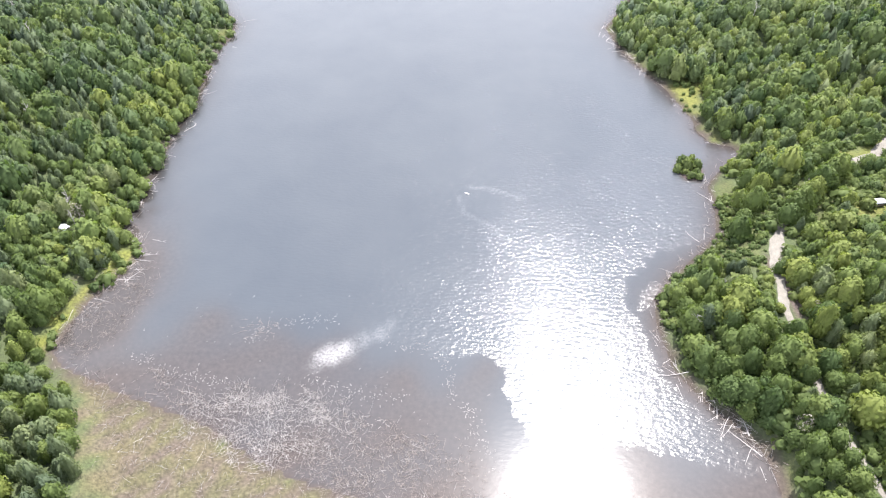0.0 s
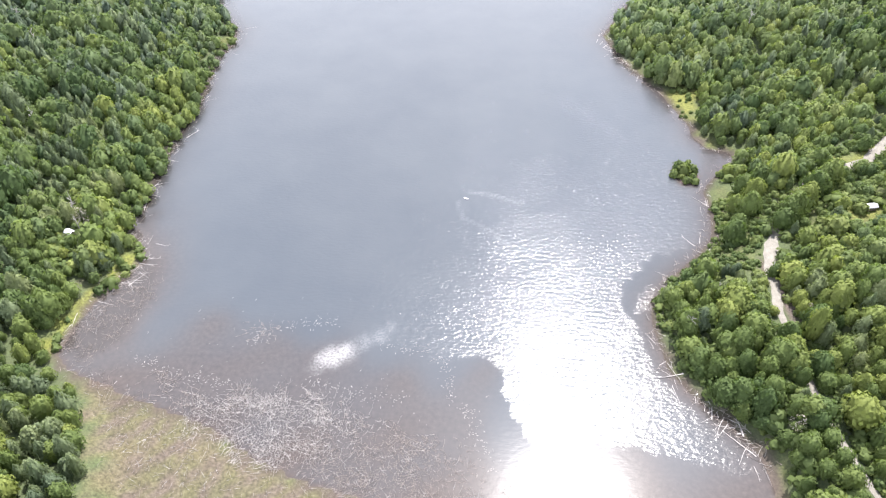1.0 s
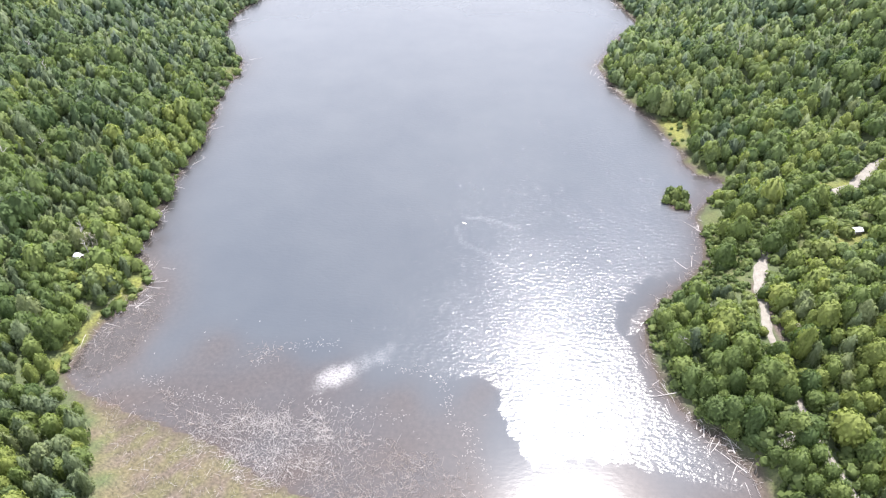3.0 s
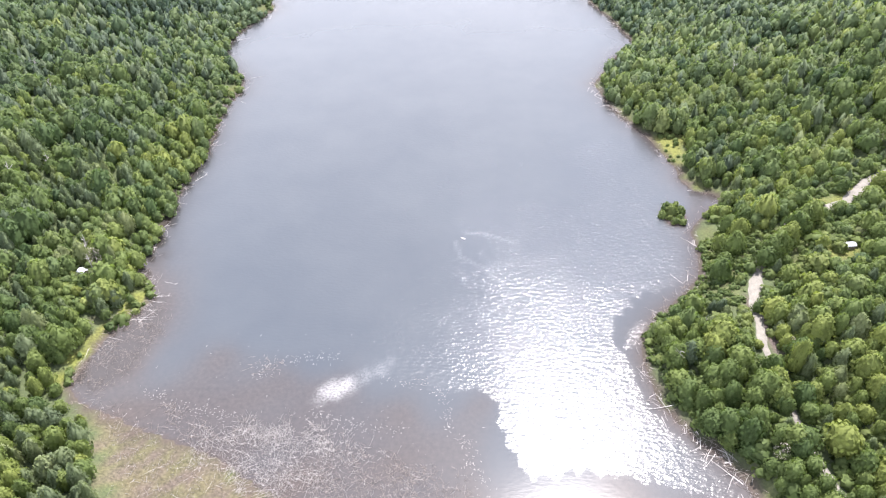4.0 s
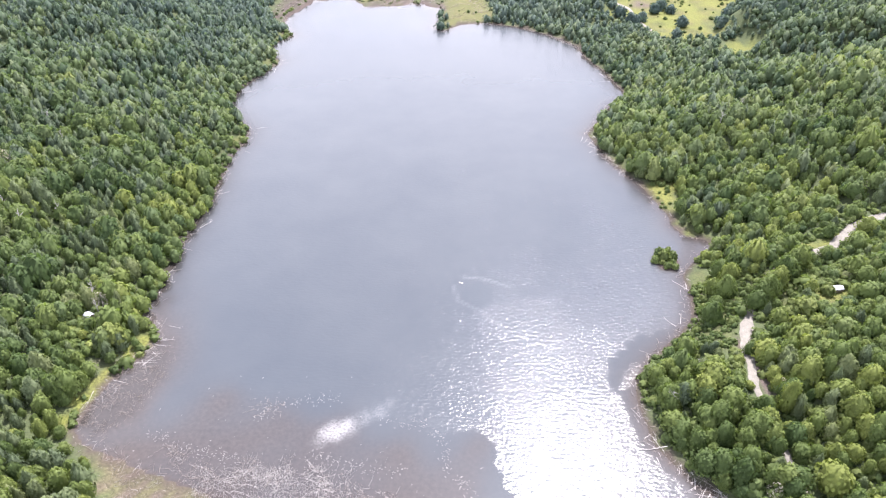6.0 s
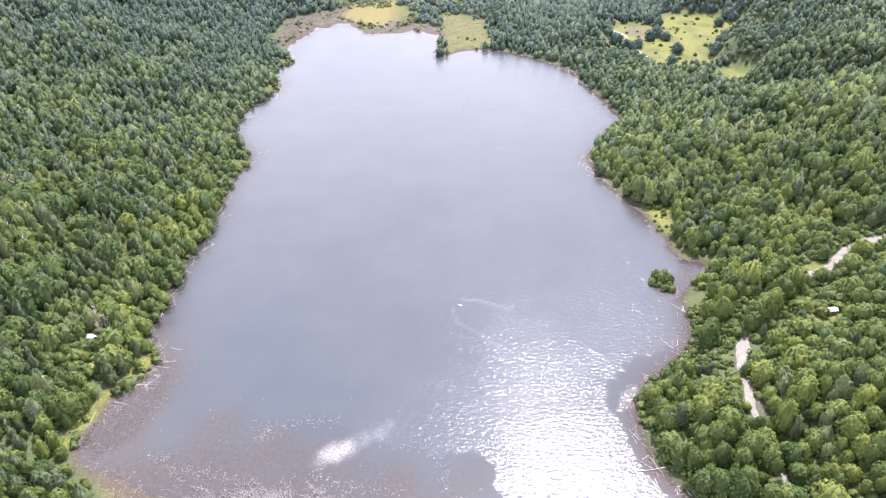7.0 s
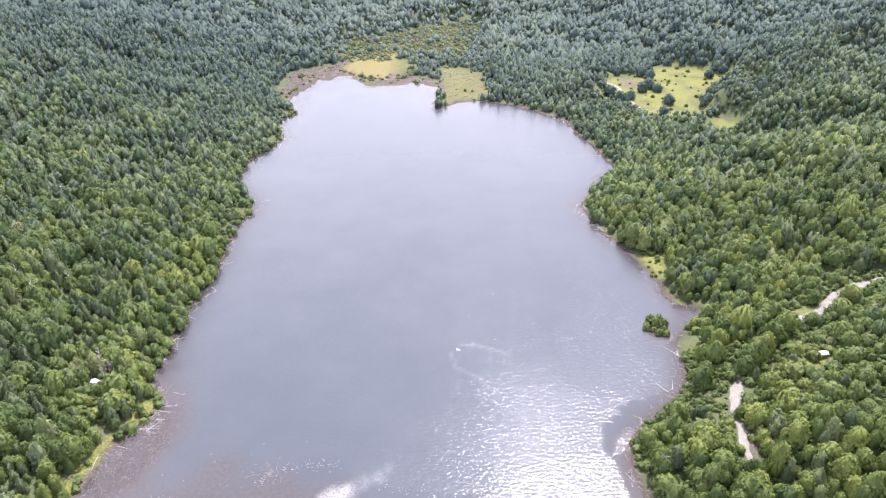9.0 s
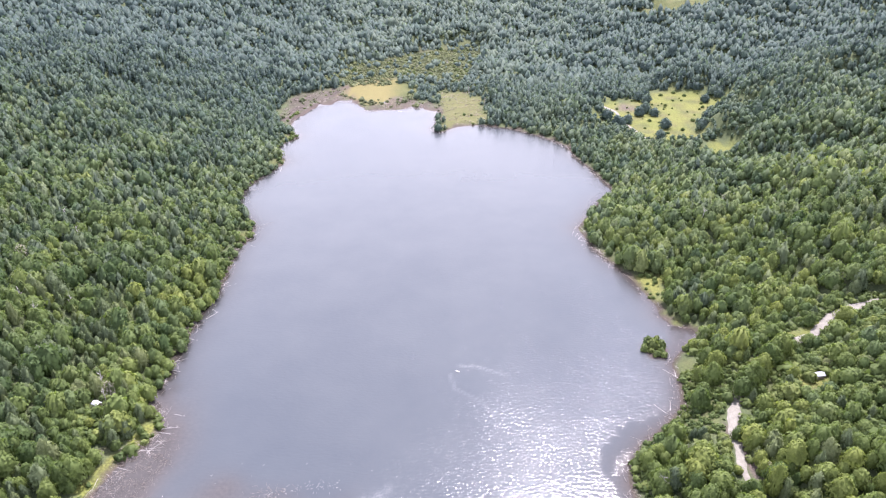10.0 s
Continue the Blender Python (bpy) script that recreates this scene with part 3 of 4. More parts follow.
def woodland(name, spots, wide, tall, kinds, level, material, label):
    """One mesh of many crowns: spots (n, 3), their widths and heights, from a few shared shapes."""
    shapes = [crown(kinds, level[0], level[1], 100 + i, *level[2:]) for i in range(6)]
    clumps = len(shapes[0][0])
    n = len(spots)
    which, turn = rng.integers(0, 6, n), rng.uniform(0, 6.28, n)
    verts = np.empty((n, clumps * 4, 3), np.float32)
    lean = np.empty((n, clumps * 4, 3), np.float32)
    for k in range(6):
        sel = np.flatnonzero(which == k)
        base, away = shapes[k][0].reshape(1, -1, 3), shapes[k][1].reshape(1, -1, 3)
        c, sn = np.cos(turn[sel])[:, None], np.sin(turn[sel])[:, None]
        verts[sel, :, 0] = (base[..., 0] * c - base[..., 1] * sn) * wide[sel, None]
        verts[sel, :, 1] = (base[..., 0] * sn + base[..., 1] * c) * wide[sel, None]
        verts[sel, :, 2] = base[..., 2] * tall[sel, None]
        lean[sel, :, 0] = away[..., 0] * c - away[..., 1] * sn
        lean[sel, :, 1] = away[..., 0] * sn + away[..., 1] * c
        lean[sel, :, 2] = away[..., 2]
    # far crowns' normals tipped upward, which flattens their shading
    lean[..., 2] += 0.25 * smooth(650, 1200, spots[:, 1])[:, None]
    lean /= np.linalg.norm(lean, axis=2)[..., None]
    verts += spots[:, None, :].astype(np.float32)
    patch = 0.5 + 0.2 * lumps(spots[:, 0], spots[:, 1], 70, 41) + 0.12 * lumps(spots[:, 0], spots[:, 1], 26, 42)
    patch = patch - 0.24 * smooth(-170, -230, spots[:, 0])
    # far valley paler, as distance haze put into the tint; eastern slope darker
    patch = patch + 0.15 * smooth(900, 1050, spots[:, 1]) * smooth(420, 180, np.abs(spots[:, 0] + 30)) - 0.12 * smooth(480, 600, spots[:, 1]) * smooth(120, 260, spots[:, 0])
    # tint spread narrows with distance, part of the same painted haze
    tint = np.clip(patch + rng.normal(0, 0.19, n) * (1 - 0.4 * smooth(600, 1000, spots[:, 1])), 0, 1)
    # share of haze in the leaf colour, growing with y
    haze = np.clip(smooth(300, 1050, spots[:, 1]) + rng.normal(0, 0.1, n), 0, 1)
    faces = np.arange(n * clumps * 4).reshape(-1, 4)
    me = mesh_of(name, verts.reshape(-1, 3), faces, material, {"tint": np.repeat(tint, clumps * 4), "haze": np.repeat(haze, clumps * 4)}, False, lean.reshape(-1, 3))
    return tagged(new(name, me), label, "woodland", kind="stuff")


def scatter(cell, y0, y1, seed):
    """Jittered spots for trees within the stretch of country that lies north of the lake's southern end."""
    r = np.random.default_rng(seed)
    ys = np.arange(y0, y1, cell)
    half = 0.69 * (y1 + 50) + 40
    gx, gy = np.meshgrid(np.arange(-half, half, cell), ys)
    p = np.stack([gx.ravel(), gy.ravel()], 1) + r.uniform(-0.42, 0.42, (gx.size, 2)) * cell
    p = p[np.abs(p[:, 0]) < 0.69 * (p[:, 1] + 50) + 40]
    keep = signed(p, SHORE) > np.where(p[:, 0] > 60, 3.0 + 3.5 * smooth(225, 190, p[:, 1]), 0.8 + 6.5 * smooth(262, 254, p[:, 1])) + 1.6 * lumps(p[:, 0], p[:, 1], 20, 51)
    for ring, gap in ((CLEARING, 9), (GLADE, 6), (YARD, 2), (LEDGE, 1), (MEADOW, 1), (FAR_MEADOW, 0), (SWAMP, 1), (FLATS, 4), (FAR_BOG, 0), (SOUTH_GRASS, 3), (YARD_WEST, 1.2), (BANK, 2.5)):
        keep &= signed(p, ring) + (ring is CLEARING or ring is FAR_BOG or ring is SWAMP or ring is FAR_MEADOW) * (9 * lumps(p[:, 0], p[:, 1], 40, 28) + 5 * lumps(p[:, 0], p[:, 1], 17, 29)) > gap
    keep &= ~((signed(p, BOG) < 0) & (r.uniform(size=len(p)) < 0.86))
    keep &= ~((signed(p, SCRUB) < 0) & (r.uniform(size=len(p)) < 0.3))
    keep &= (along(p, TRACK)[0] > np.where((p[:, 1] < 205) | ((p[:, 1] > 268) & (p[:, 1] < 298)), 3.2, np.where(p[:, 1] < 232, 4.6, 7.0))) & (along(p, FAR_TRACK)[0] > 6)
    keep &= np.hypot(p[:, 0] - 146, (p[:, 1] - 311) * 0.7) > 11
    keep &= on_spit(p) < 0.2
    return p[keep]


def is_broad(p, r):
    """Whether a spot carries a broad-crowned tree: most do along the shore and on the eastern bank."""
    s = signed(p, SHORE)
    chance = np.where(p[:, 0] > 0, 0.85 - 0.4 * smooth(600, 950, p[:, 1]), 0.58 + 0.34 * smooth(35, 8, s))
    chance = np.clip(chance - 0.1 * smooth(900, 1000, p[:, 1]) + 0.25 * lumps(p[:, 0], p[:, 1], 80, 52), 0.08, 0.95)
    return r.uniform(size=len(p)) < chance


def tapered(points, radii, sides=5):
    """A bent, tapering rod through points: vertices and four-cornered faces."""
    points, out = np.asarray(points, float), []
    for i, (c, r) in enumerate(zip(points, radii)):
        d = points[min(i + 1, len(points) - 1)] - points[max(i - 1, 0)]
        d /= np.linalg.norm(d)
        u = np.cross(d, [0.31, 0.52, 0.79])
        u /= np.linalg.norm(u)
        v = np.cross(d, u)
        for k in range(sides):
            a = 2 * np.pi * k / sides
            out.append(c + r * (u * np.cos(a) + v * np.sin(a)))
    n = len(points)
    faces = [(i * sides + k, i * sides + (k + 1) % sides, (i + 1) * sides + (k + 1) % sides, (i + 1) * sides + k) for i in range(n - 1) for k in range(sides)]
    return np.array(out), np.array(faces)


def joined(pieces):
    verts, faces, at = [], [], 0
    for v, f in pieces:
        verts.append(v)
        faces.append(f + at)
        at += len(v)
    return np.concatenate(verts), np.concatenate(faces)


def trunk_mesh(kind, seed):
    """A trunk of height 1 with limbs that reach into the crown."""
    r = np.random.default_rng(seed)
    bend = r.normal(0, 0.02, (4, 2)).cumsum(0)
    spine = [(bend[i, 0], bend[i, 1], z) for i, z in enumerate((-0.05, 0.25, 0.55, 0.86))]
    pieces = [tapered(spine, (0.030, 0.024, 0.016, 0.004), 5)]
    for i in range(4):
        z, a = r.uniform(0.25, 0.6), i * 2.5 + r.uniform(0, 1)
        reach = r.uniform(0.2, 0.32) if kind == "broad" else r.uniform(0.10, 0.2)
        pieces.append(tapered([(0, 0, z), (reach * 0.5 * np.cos(a), reach * 0.5 * np.sin(a), z + 0.08), (reach * np.cos(a), reach * np.sin(a), z + 0.2)], (0.012, 0.008, 0.003), 3))
    v, f = joined(pieces)
    return mesh_of("trunk", v, f, BARK, None, False)


def crown_mesh(kind, clumps, size, seed, material, tint, filled=True):
    q, away = crown(kind, clumps, size, seed, 7, 3)
    if not filled:
        q, away = q[:clumps], away[:clumps]
    clumps = len(q)
    return mesh_of("crown", q.reshape(-1, 3), np.arange(clumps * 4).reshape(-1, 4), material, {"tint": np.full(clumps * 4, tint)}, False, away.reshape(-1, 3))


def plant(name, kind, trunk, leaves, spot, wide, tall, turn, label, group):
    """One tree as a thing: an empty at its base with trunk and crown."""
    root = tagged(new(name), label, "tree" if tall > 5 else "shrub", group)
    root.empty_display_size = 0.5
    root.matrix_world = Matrix.LocRotScale(spot, Euler((0, 0, turn)), (wide, wide, tall))
    part("trunk", trunk, root)
    part("crown", leaves, root)
    return root


def sizes(kind, n, cell):
    big = np.clip(rng.lognormal(0, 0.28, n), 0.55, 1.6)
    return (1.2 if kind == "broad" else 1.0) * cell * big, (11.4 if kind == "broad" else 12.4) * (cell / 6.5) ** 0.5 * big ** 0.6 * rng.lognormal(0, 0.16, n)


SINGLE = {"broad": 290, "slim": 290}
singles_trunk = trunk_mesh("broad", 310)
singles = [crown_mesh("broad", 380, 0.054, 340 + i, BROAD_LEAF, 0.25 + 0.15 * i) for i in range(5)]
for name, cell, y0, y1, level_b, level_s in (("near_woods", 6.1, 100, 480, (130, 0.080, 6, 3), (95, 0.088, 5, 3)),
                                             ("middle_woods", 6.4, 480, 1000, (38, 0.115, 6, 2, 0.86), (28, 0.13, 5, 2, 0.86)),
                                             ("far_woods", 8.6, 1000, 1740, (7, 0.17, 5, 2, 0.96), (6, 0.19, 5, 2, 0.96))):
    p = scatter(cell, y0, y1, int(y0))
    b = is_broad(p, rng)
    z = height(p)
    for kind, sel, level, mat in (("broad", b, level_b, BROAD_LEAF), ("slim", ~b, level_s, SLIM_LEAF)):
        q = np.c_[p[sel], z[sel]]
        q = q[np.argsort(q[:, 1])]
        wide, tall = sizes(kind, len(q), cell)
        stand = 1 + 0.16 * lumps(q[:, 0], q[:, 1], 48, 54) + 0.12 * lumps(q[:, 0], q[:, 1], 20, 55)
        tall, wide = tall * np.clip(stand, 0.65, 1.4), wide * np.clip(stand, 0.75, 1.35)
        wide = wide * (1 + 0.14 * smooth(900, 1100, q[:, 1]))
        small = (signed(q[:, :2], SCRUB) < 0) | (signed(q[:, :2], SHORE) < 9)
        tall, wide = np.where(small, tall * 0.72, tall), np.where(small, wide * 0.85, wide)
        front = (signed(q[:, :2], CLEARING) < 60) & (q[:, 1] < 800) | (signed(q[:, :2], BOG) < 5) | (np.abs(q[:, 0] - 5) < 65) & (np.abs(q[:, 1] - 980) < 110)
        tall, wide = np.where(front, tall * 0.6, tall), np.where(front, wide * 0.8, wide)
        verge = (np.hypot(q[:, 0] + 181, q[:, 1] - 246) < 8) | (along(q[:, :2], TRACK)[0] < 15) & (q[:, 0] < 147) & (q[:, 1] > 190) & (q[:, 1] < 264)
        tall, wide = np.where(verge, tall * 0.55, tall), np.where(verge, wide * 0.75, wide)
        lee = (q[:, 0] < 0) & (signed(q[:, :2], SHORE) < 20) & (np.min([np.hypot(q[:, 0] - x, q[:, 1] - y + 16) for x, y, _ in SPITS], axis=0) < 34)
        tall, wide = np.where(lee, tall * 0.6, tall), np.where(lee, wide * 0.85, wide)
        screen = (q[:, 0] > 186) & (q[:, 0] < 262) & (q[:, 1] > 276) & (along(q[:, :2], TRACK)[0] < 24)
        tall, wide = np.where(screen, tall * 0.65, tall), np.where(screen, wide * 0.8, wide)
        start = 0
        if name == "near_woods":
            start = SINGLE[kind]
            tints = np.linspace(0.1, 0.95, 9)
            trunks = [trunk_mesh(kind, 300 + i) for i in range(4)]
            crowns = [crown_mesh(kind, 350, 0.055, 320 + i, mat, tints[i]) for i in range(9)]
            patch = np.clip(0.5 + 0.22 * lumps(q[:, 0], q[:, 1], 70, 41) + rng.normal(0, 0.2, len(q)), 0, 1)
            for i in range(start):
                k = int(np.clip(round(patch[i] * 9 - 0.5), 0, 8))
                spot = (q[i, 0], q[i, 1], q[i, 2] - 0.12 * tall[i])
                if kind == "broad":
                    plant("broadleaf_tree", kind, trunks[i % 4], crowns[k], spot, wide[i], tall[i], rng.uniform(0, 6.28),
                          "round-crowned broadleaf tree in bright green leaf near the shore", "broadleaf trees of the lower slopes")
                else:
                    plant("slender_tree", kind, trunks[i % 4], crowns[k], spot, wide[i], tall[i], rng.uniform(0, 6.28),
                          "slender dark green tree in the lower forest", "slender trees of the lower slopes")
        q[:, 2] -= 0.12 * tall
        woodland(name, q[start:], wide[start:], tall[start:], kind, level, mat, "dense green forest of many trees on the slopes round the lake")


# a row of trees below the bend of the track
for i, u in enumerate(np.linspace(0, 1, 9)):
    x, y = 163 + 31 * u, 265 + 26 * u + 2 * (i % 2)
    z = height(np.array([[x, y]], float))[0]
    plant("broadleaf_tree", "broad", singles_trunk, singles[i % 5], (x, y, z - 1.0), 10.5, 13.0 + 1.5 * (i % 3), i * 1.9,
          "broadleaf tree with a full green crown beside the track", "broadleaf trees of the lower slopes")

# trees in the far clearing
CLUMPS = [(282, 911), (268, 892), (275, 877), (249, 814), (269, 814), (261, 830), (212, 774), (217, 770), (228, 784), (205, 799), (266, 760), (248, 716), (355, 880), (379, 898), (392, 910), (361, 933), (216, 892), (304, 744), (318, 767)]
# crowns in the leaf colour that has haze mixed in
dark_crowns = [crown_mesh("broad", 160, 0.085, 360 + i, HAZY_LEAF, 0.15 + 0.2 * i) for i in range(3)]

# trees that stand out beside the track and on the shore
for i, (x, y, wide, tall) in enumerate([(147, 230, 6, 8), (168, 267, 9, 9), (175, 274, 10, 11), (183, 283, 9, 10), (191, 289, 10, 10), (139, 259, 11, 16), (143, 267, 9, 13), (151, 277, 11, 17), (148, 285, 9, 13), (157, 289, 11, 16), (164, 298, 11, 15), (156, 299, 10, 14),
                                        (212, 297, 9, 9), (233, 306, 12, 11), (244, 318, 12, 12), (222, 316, 8, 9), (194, 305, 10, 12), (216, 268, 10, 10), (135, 174, 10, 13), (136, 182, 10, 13), (137, 190, 9, 12)]):
    z = height(np.array([[x, y]], float))[0]
    plant("broadleaf_tree", "broad", singles_trunk, singles[i % 5], (x, y, z - 0.12 * tall), wide, tall, i * 1.1,
          "broadleaf tree with a full green crown beside the track", "broadleaf trees of the lower slopes")


for i, (x, y) in enumerate(CLUMPS):
    z = height(np.array([[x, y]], float))[0]
    tall = 13 + 3 * ((i * 7) % 4) / 3
    plant("broadleaf_tree", "broad", singles_trunk, dark_crowns[i % 3], (x, y, z - 0.15 * tall), 0.95 * tall, tall, i * 1.7,
          "dark green tree standing in the sunny clearing", "trees of the clearing")

# ---- shrubs ----
shrub_crowns = [crown_mesh("broad", 110, 0.11, 400 + i, SHRUB_LEAF, 0.15 + 0.14 * i) for i in range(6)]
shrub_stems = [trunk_mesh("broad", 420)]


def shrubs(ring, count, wide, label, group, seed, name="shrub"):
    r = np.random.default_rng(seed)
    lo, hi = ring.min(0), ring.max(0)
    spots = r.uniform(lo, hi, (count * 8, 2))
    spots = spots[(signed(spots, ring) < -0.5) & (along(spots, TRACK)[0] > 6.5) & (along(spots, FAR_TRACK)[0] > 5) & ((ring is ISLET) | (np.hypot(spots[:, 0] - 145, (spots[:, 1] - 311) * 0.65) > 10))][:count]
    for i, (spot, z) in enumerate(zip(spots, height(spots))):
        w = wide * r.lognormal(0, 0.3)
        t = w * (r.uniform(0.7, 1.05) if ring is not ISLET else r.uniform(0.8, 1.5))
        plant(name, "broad", shrub_stems[0], shrub_crowns[r.integers(0, 6)], (*spot, z - 0.25 * t), w, t, r.uniform(0, 6.28), label, group)


shrubs(BANK, 62, 3.4, "leafy green shrub on the bank below the track", "shrubs on the bank", 1)
shrubs(SCRUB, 100, 5.5, "light green shrub in open scrub by the cabin", "shrubs in the scrub", 2)
shrubs(ISLET, 17, 4.4, "bushy green shrub on a small islet", "shrubs on the islet", 3)
shrubs(CLEARING, 70, 3.2, "dark green bush in the sunny clearing", "bushes in the clearing", 4)
shrubs(BOG, 30, 6.0, "green bush in the marsh beyond the lake", "bushes in the marsh", 5)
shrubs(MEADOW, 16, 2.4, "small light green bush in a lakeside meadow", "bushes in the meadow", 7)
shrubs(SWAMP, 4, 4.0, "green bush on the swampy spit", "bushes on the spit", 6)

# low undergrowth between the trees of the eastern bank and along the shore
r = np.random.default_rng(8)
low = r.uniform((85, 95), (345, 345), (9000, 2))
gap = signed(low, SHORE)
keep = (gap > 2.5 + 3.5 * smooth(225, 190, low[:, 1])) & ((low[:, 1] < 330) | (low[:, 0] > 200)) & (along(low, TRACK)[0] > np.where(low[:, 1] < 198, 2.6, np.where(low[:, 1] < 270, 3.9, 3.4))) & (signed(low, YARD) > 1) & (signed(low, LEDGE) > 0)
keep &= (gap < 9) | ((low[:, 1] < 262) & (low[:, 0] < 170)) | (signed(low, SCRUB) < 2) | (signed(low, BANK) < 2) | (along(low, TRACK)[0] < 14)
low = low[keep & (np.hypot(low[:, 0] - 145, (low[:, 1] - 311) * 0.65) > 9)]
west = np.array(WEST, float)
rim = np.concatenate([a + (b - a) * u for a, b in zip(west[:-1], west[1:]) for u in r.uniform(0, 1, (5, 1))]).reshape(-1, 2) - np.c_[r.uniform(1.5, 7, (len(west) - 1) * 5), np.zeros((len(west) - 1) * 5)]
rim = rim[(signed(rim, SHORE) > 1.0) & (signed(rim, SOUTH_GRASS) > 2)]
low = np.concatenate([low, rim])
wide = np.where(signed(low, BANK) < 1, 2.8, 4.0) * r.lognormal(0, 0.3, len(low))
woodland("undergrowth", np.c_[low, height(low) - 0.2 * wide], wide, 0.8 * wide, "broad", (16, 0.19, 5, 2), SHRUB_LEAF, "leafy green undergrowth on the banks of the lake")


# olive scrub on the marshes beyond the lake
marsh = r.uniform((-245, 790), (90, 1340), (15000, 2))
odd = 14 * lumps(marsh[:, 0], marsh[:, 1], 45, 38)
sparse = r.uniform(size=len(marsh))
keep = (signed(marsh, BOG) + odd < 12) & (sparse < 0.85) | (signed(marsh, FLATS) + odd < 0) & (sparse < 0.05) | (np.abs(signed(marsh, FAR_MEADOW) + odd) < 5) & (sparse < 0.5) | (np.abs(signed(marsh, SWAMP)) < 6) & (sparse < 0.12)
marsh = marsh[keep & (signed(marsh, SHORE) > 4)]
wide = 3.4 * r.lognormal(0, 0.4, len(marsh))
woodland("scrub", np.c_[marsh, height(marsh) - 0.2 * wide], wide, 0.75 * wide, "broad", (8, 0.24, 4, 2), MARSH_LEAF, "low olive scrub on the marsh beyond the lake")
# brush round the western cabin
brush = r.uniform((-200, 236), (-160, 276), (260, 2))
brush = brush[(np.hypot(brush[:, 0] + 184, brush[:, 1] - 260) > 4.6) & (signed(brush, SHORE) > 2)]
wide = 3.6 * r.lognormal(0, 0.3, len(brush))
woodland("undergrowth", np.c_[brush, height(brush) - 0.2 * wide], wide, 0.8 * wide, "broad", (16, 0.19, 5, 2), BROAD_LEAF, "leafy green undergrowth round a small cabin")


# ---- tracks ----
def strip(name, line, half, label):
    """A gravel track laid on the ground along a line; half: its half width at each point."""
    line = np.array(line, float)
    t = np.linspace(0, len(line) - 1, len(line) * 8)
    base = np.stack([np.interp(t, range(len(line)), line[:, k]) for k in (0, 1)], 1)
    for _ in range(6):
        base[1:-1] = (base[:-2] + 2 * base[1:-1] + base[2:]) / 4
    w = np.interp(t, range(len(line)), half) * (1 + 0.16 * np.sin(t * 5.1) + 0.1 * np.sin(t * 11.3))
    d = np.gradient(base, axis=0)
    side = np.stack([d[:, 1], -d[:, 0]], 1) / np.linalg.norm(d, axis=1)[:, None]
    across = np.linspace(-1, 1, 7)
    flat_s = (base[:, None, :] + side[:, None, :] * (w[:, None] * across)[:, :, None]).reshape(-1, 2)
    z = height(flat_s) + 0.25 - 0.2 * np.tile(across ** 4, len(t))
    i = np.arange(len(flat_s)).reshape(-1, 7)
    faces = np.stack([i[:-1, :-1], i[:-1, 1:], i[1:, 1:], i[1:, :-1]], -1).reshape(-1, 4)
    return tagged(new(name, mesh_of(name, np.c_[flat_s, z], faces, GRAVEL, None, False)), label, "track", kind="structure")


strip("road", TRACK, [1.3, 1.3, 1.3, 1.2, 1.4, 1.8, 2.2, 2.4, 3.0, 2.7, 2.2, 2.6, 2.8, 3.8, 4.0, 3.6, 3.0, 3.0], "pale gravel track cut into the wooded bank")
strip("road", FAR_TRACK, [2.0, 2.2, 2.6, 1.2, 1.8, 2.4, 1.8], "pale dirt track through the sunny clearing")


# ---- driftwood, branches and flotsam ----
def log_mesh(seed, fork):
    """A bleached trunk 1 m long and lying down, bent, with stubs of branches."""
    r = np.random.default_rng(seed)
    x = np.linspace(0, 1, 6)
    y, z = np.cumsum(r.normal(0, 0.025, 6)), 0.012 + np.abs(r.normal(0, 0.006, 6))
    pieces = [tapered(np.stack([x, y, z], 1), np.linspace(0.024, 0.007, 6), 6)]
    for _ in range(fork):
        i = r.integers(2, 5)
        a, n = r.choice([-1, 1]) * r.uniform(0.5, 1.1), r.uniform(0.15, 0.35)
        tip = (x[i] + n * np.cos(a), y[i] + n * np.sin(a), z[i] + r.uniform(0.01, 0.12))
        mid = ((x[i] + tip[0]) / 2, (y[i] + tip[1]) / 2 + 0.02, (z[i] + tip[2]) / 2 + 0.01)
        pieces.append(tapered([(x[i], y[i], z[i]), mid, tip], (0.012, 0.008, 0.003), 5))
    v, f = joined(pieces)
    return mesh_of("driftwood_log", v, f, BLEACHED, None, False)


logs = [log_mesh(500 + i, (0, 0, 1, 0, 2)[i % 5]) for i in range(10)]
r = np.random.default_rng(61)
# heaps: middle, spread, how many, length
HEAPS = [((-150, 240), 6, 14, 8), ((-153, 220), 9, 14, 7), ((-147, 258), 5, 10, 6), ((-163, 300), 9, 10, 8), ((-165, 345), 12, 10, 7), ((-163, 400), 18, 12, 6),
         ((-158, 490), 10, 8, 6), ((-188, 570), 16, 8, 6), ((94, 182), 7, 10, 7), ((103, 164), 7, 14, 8), ((112, 152), 7, 12, 8), ((90, 205), 7, 9, 6),
         ((106, 239), 6, 9, 6), ((126, 258), 6, 8, 6), ((139, 296), 8, 10, 7), ((118, 490), 8, 12, 7), ((125, 455), 9, 12, 7), ((130, 745), 18, 16, 8),
         ((158, 640), 16, 10, 7), ((-205, 880), 22, 16, 8), ((-60, 884), 20, 8, 6), ((-168, 665), 10, 8, 7)]
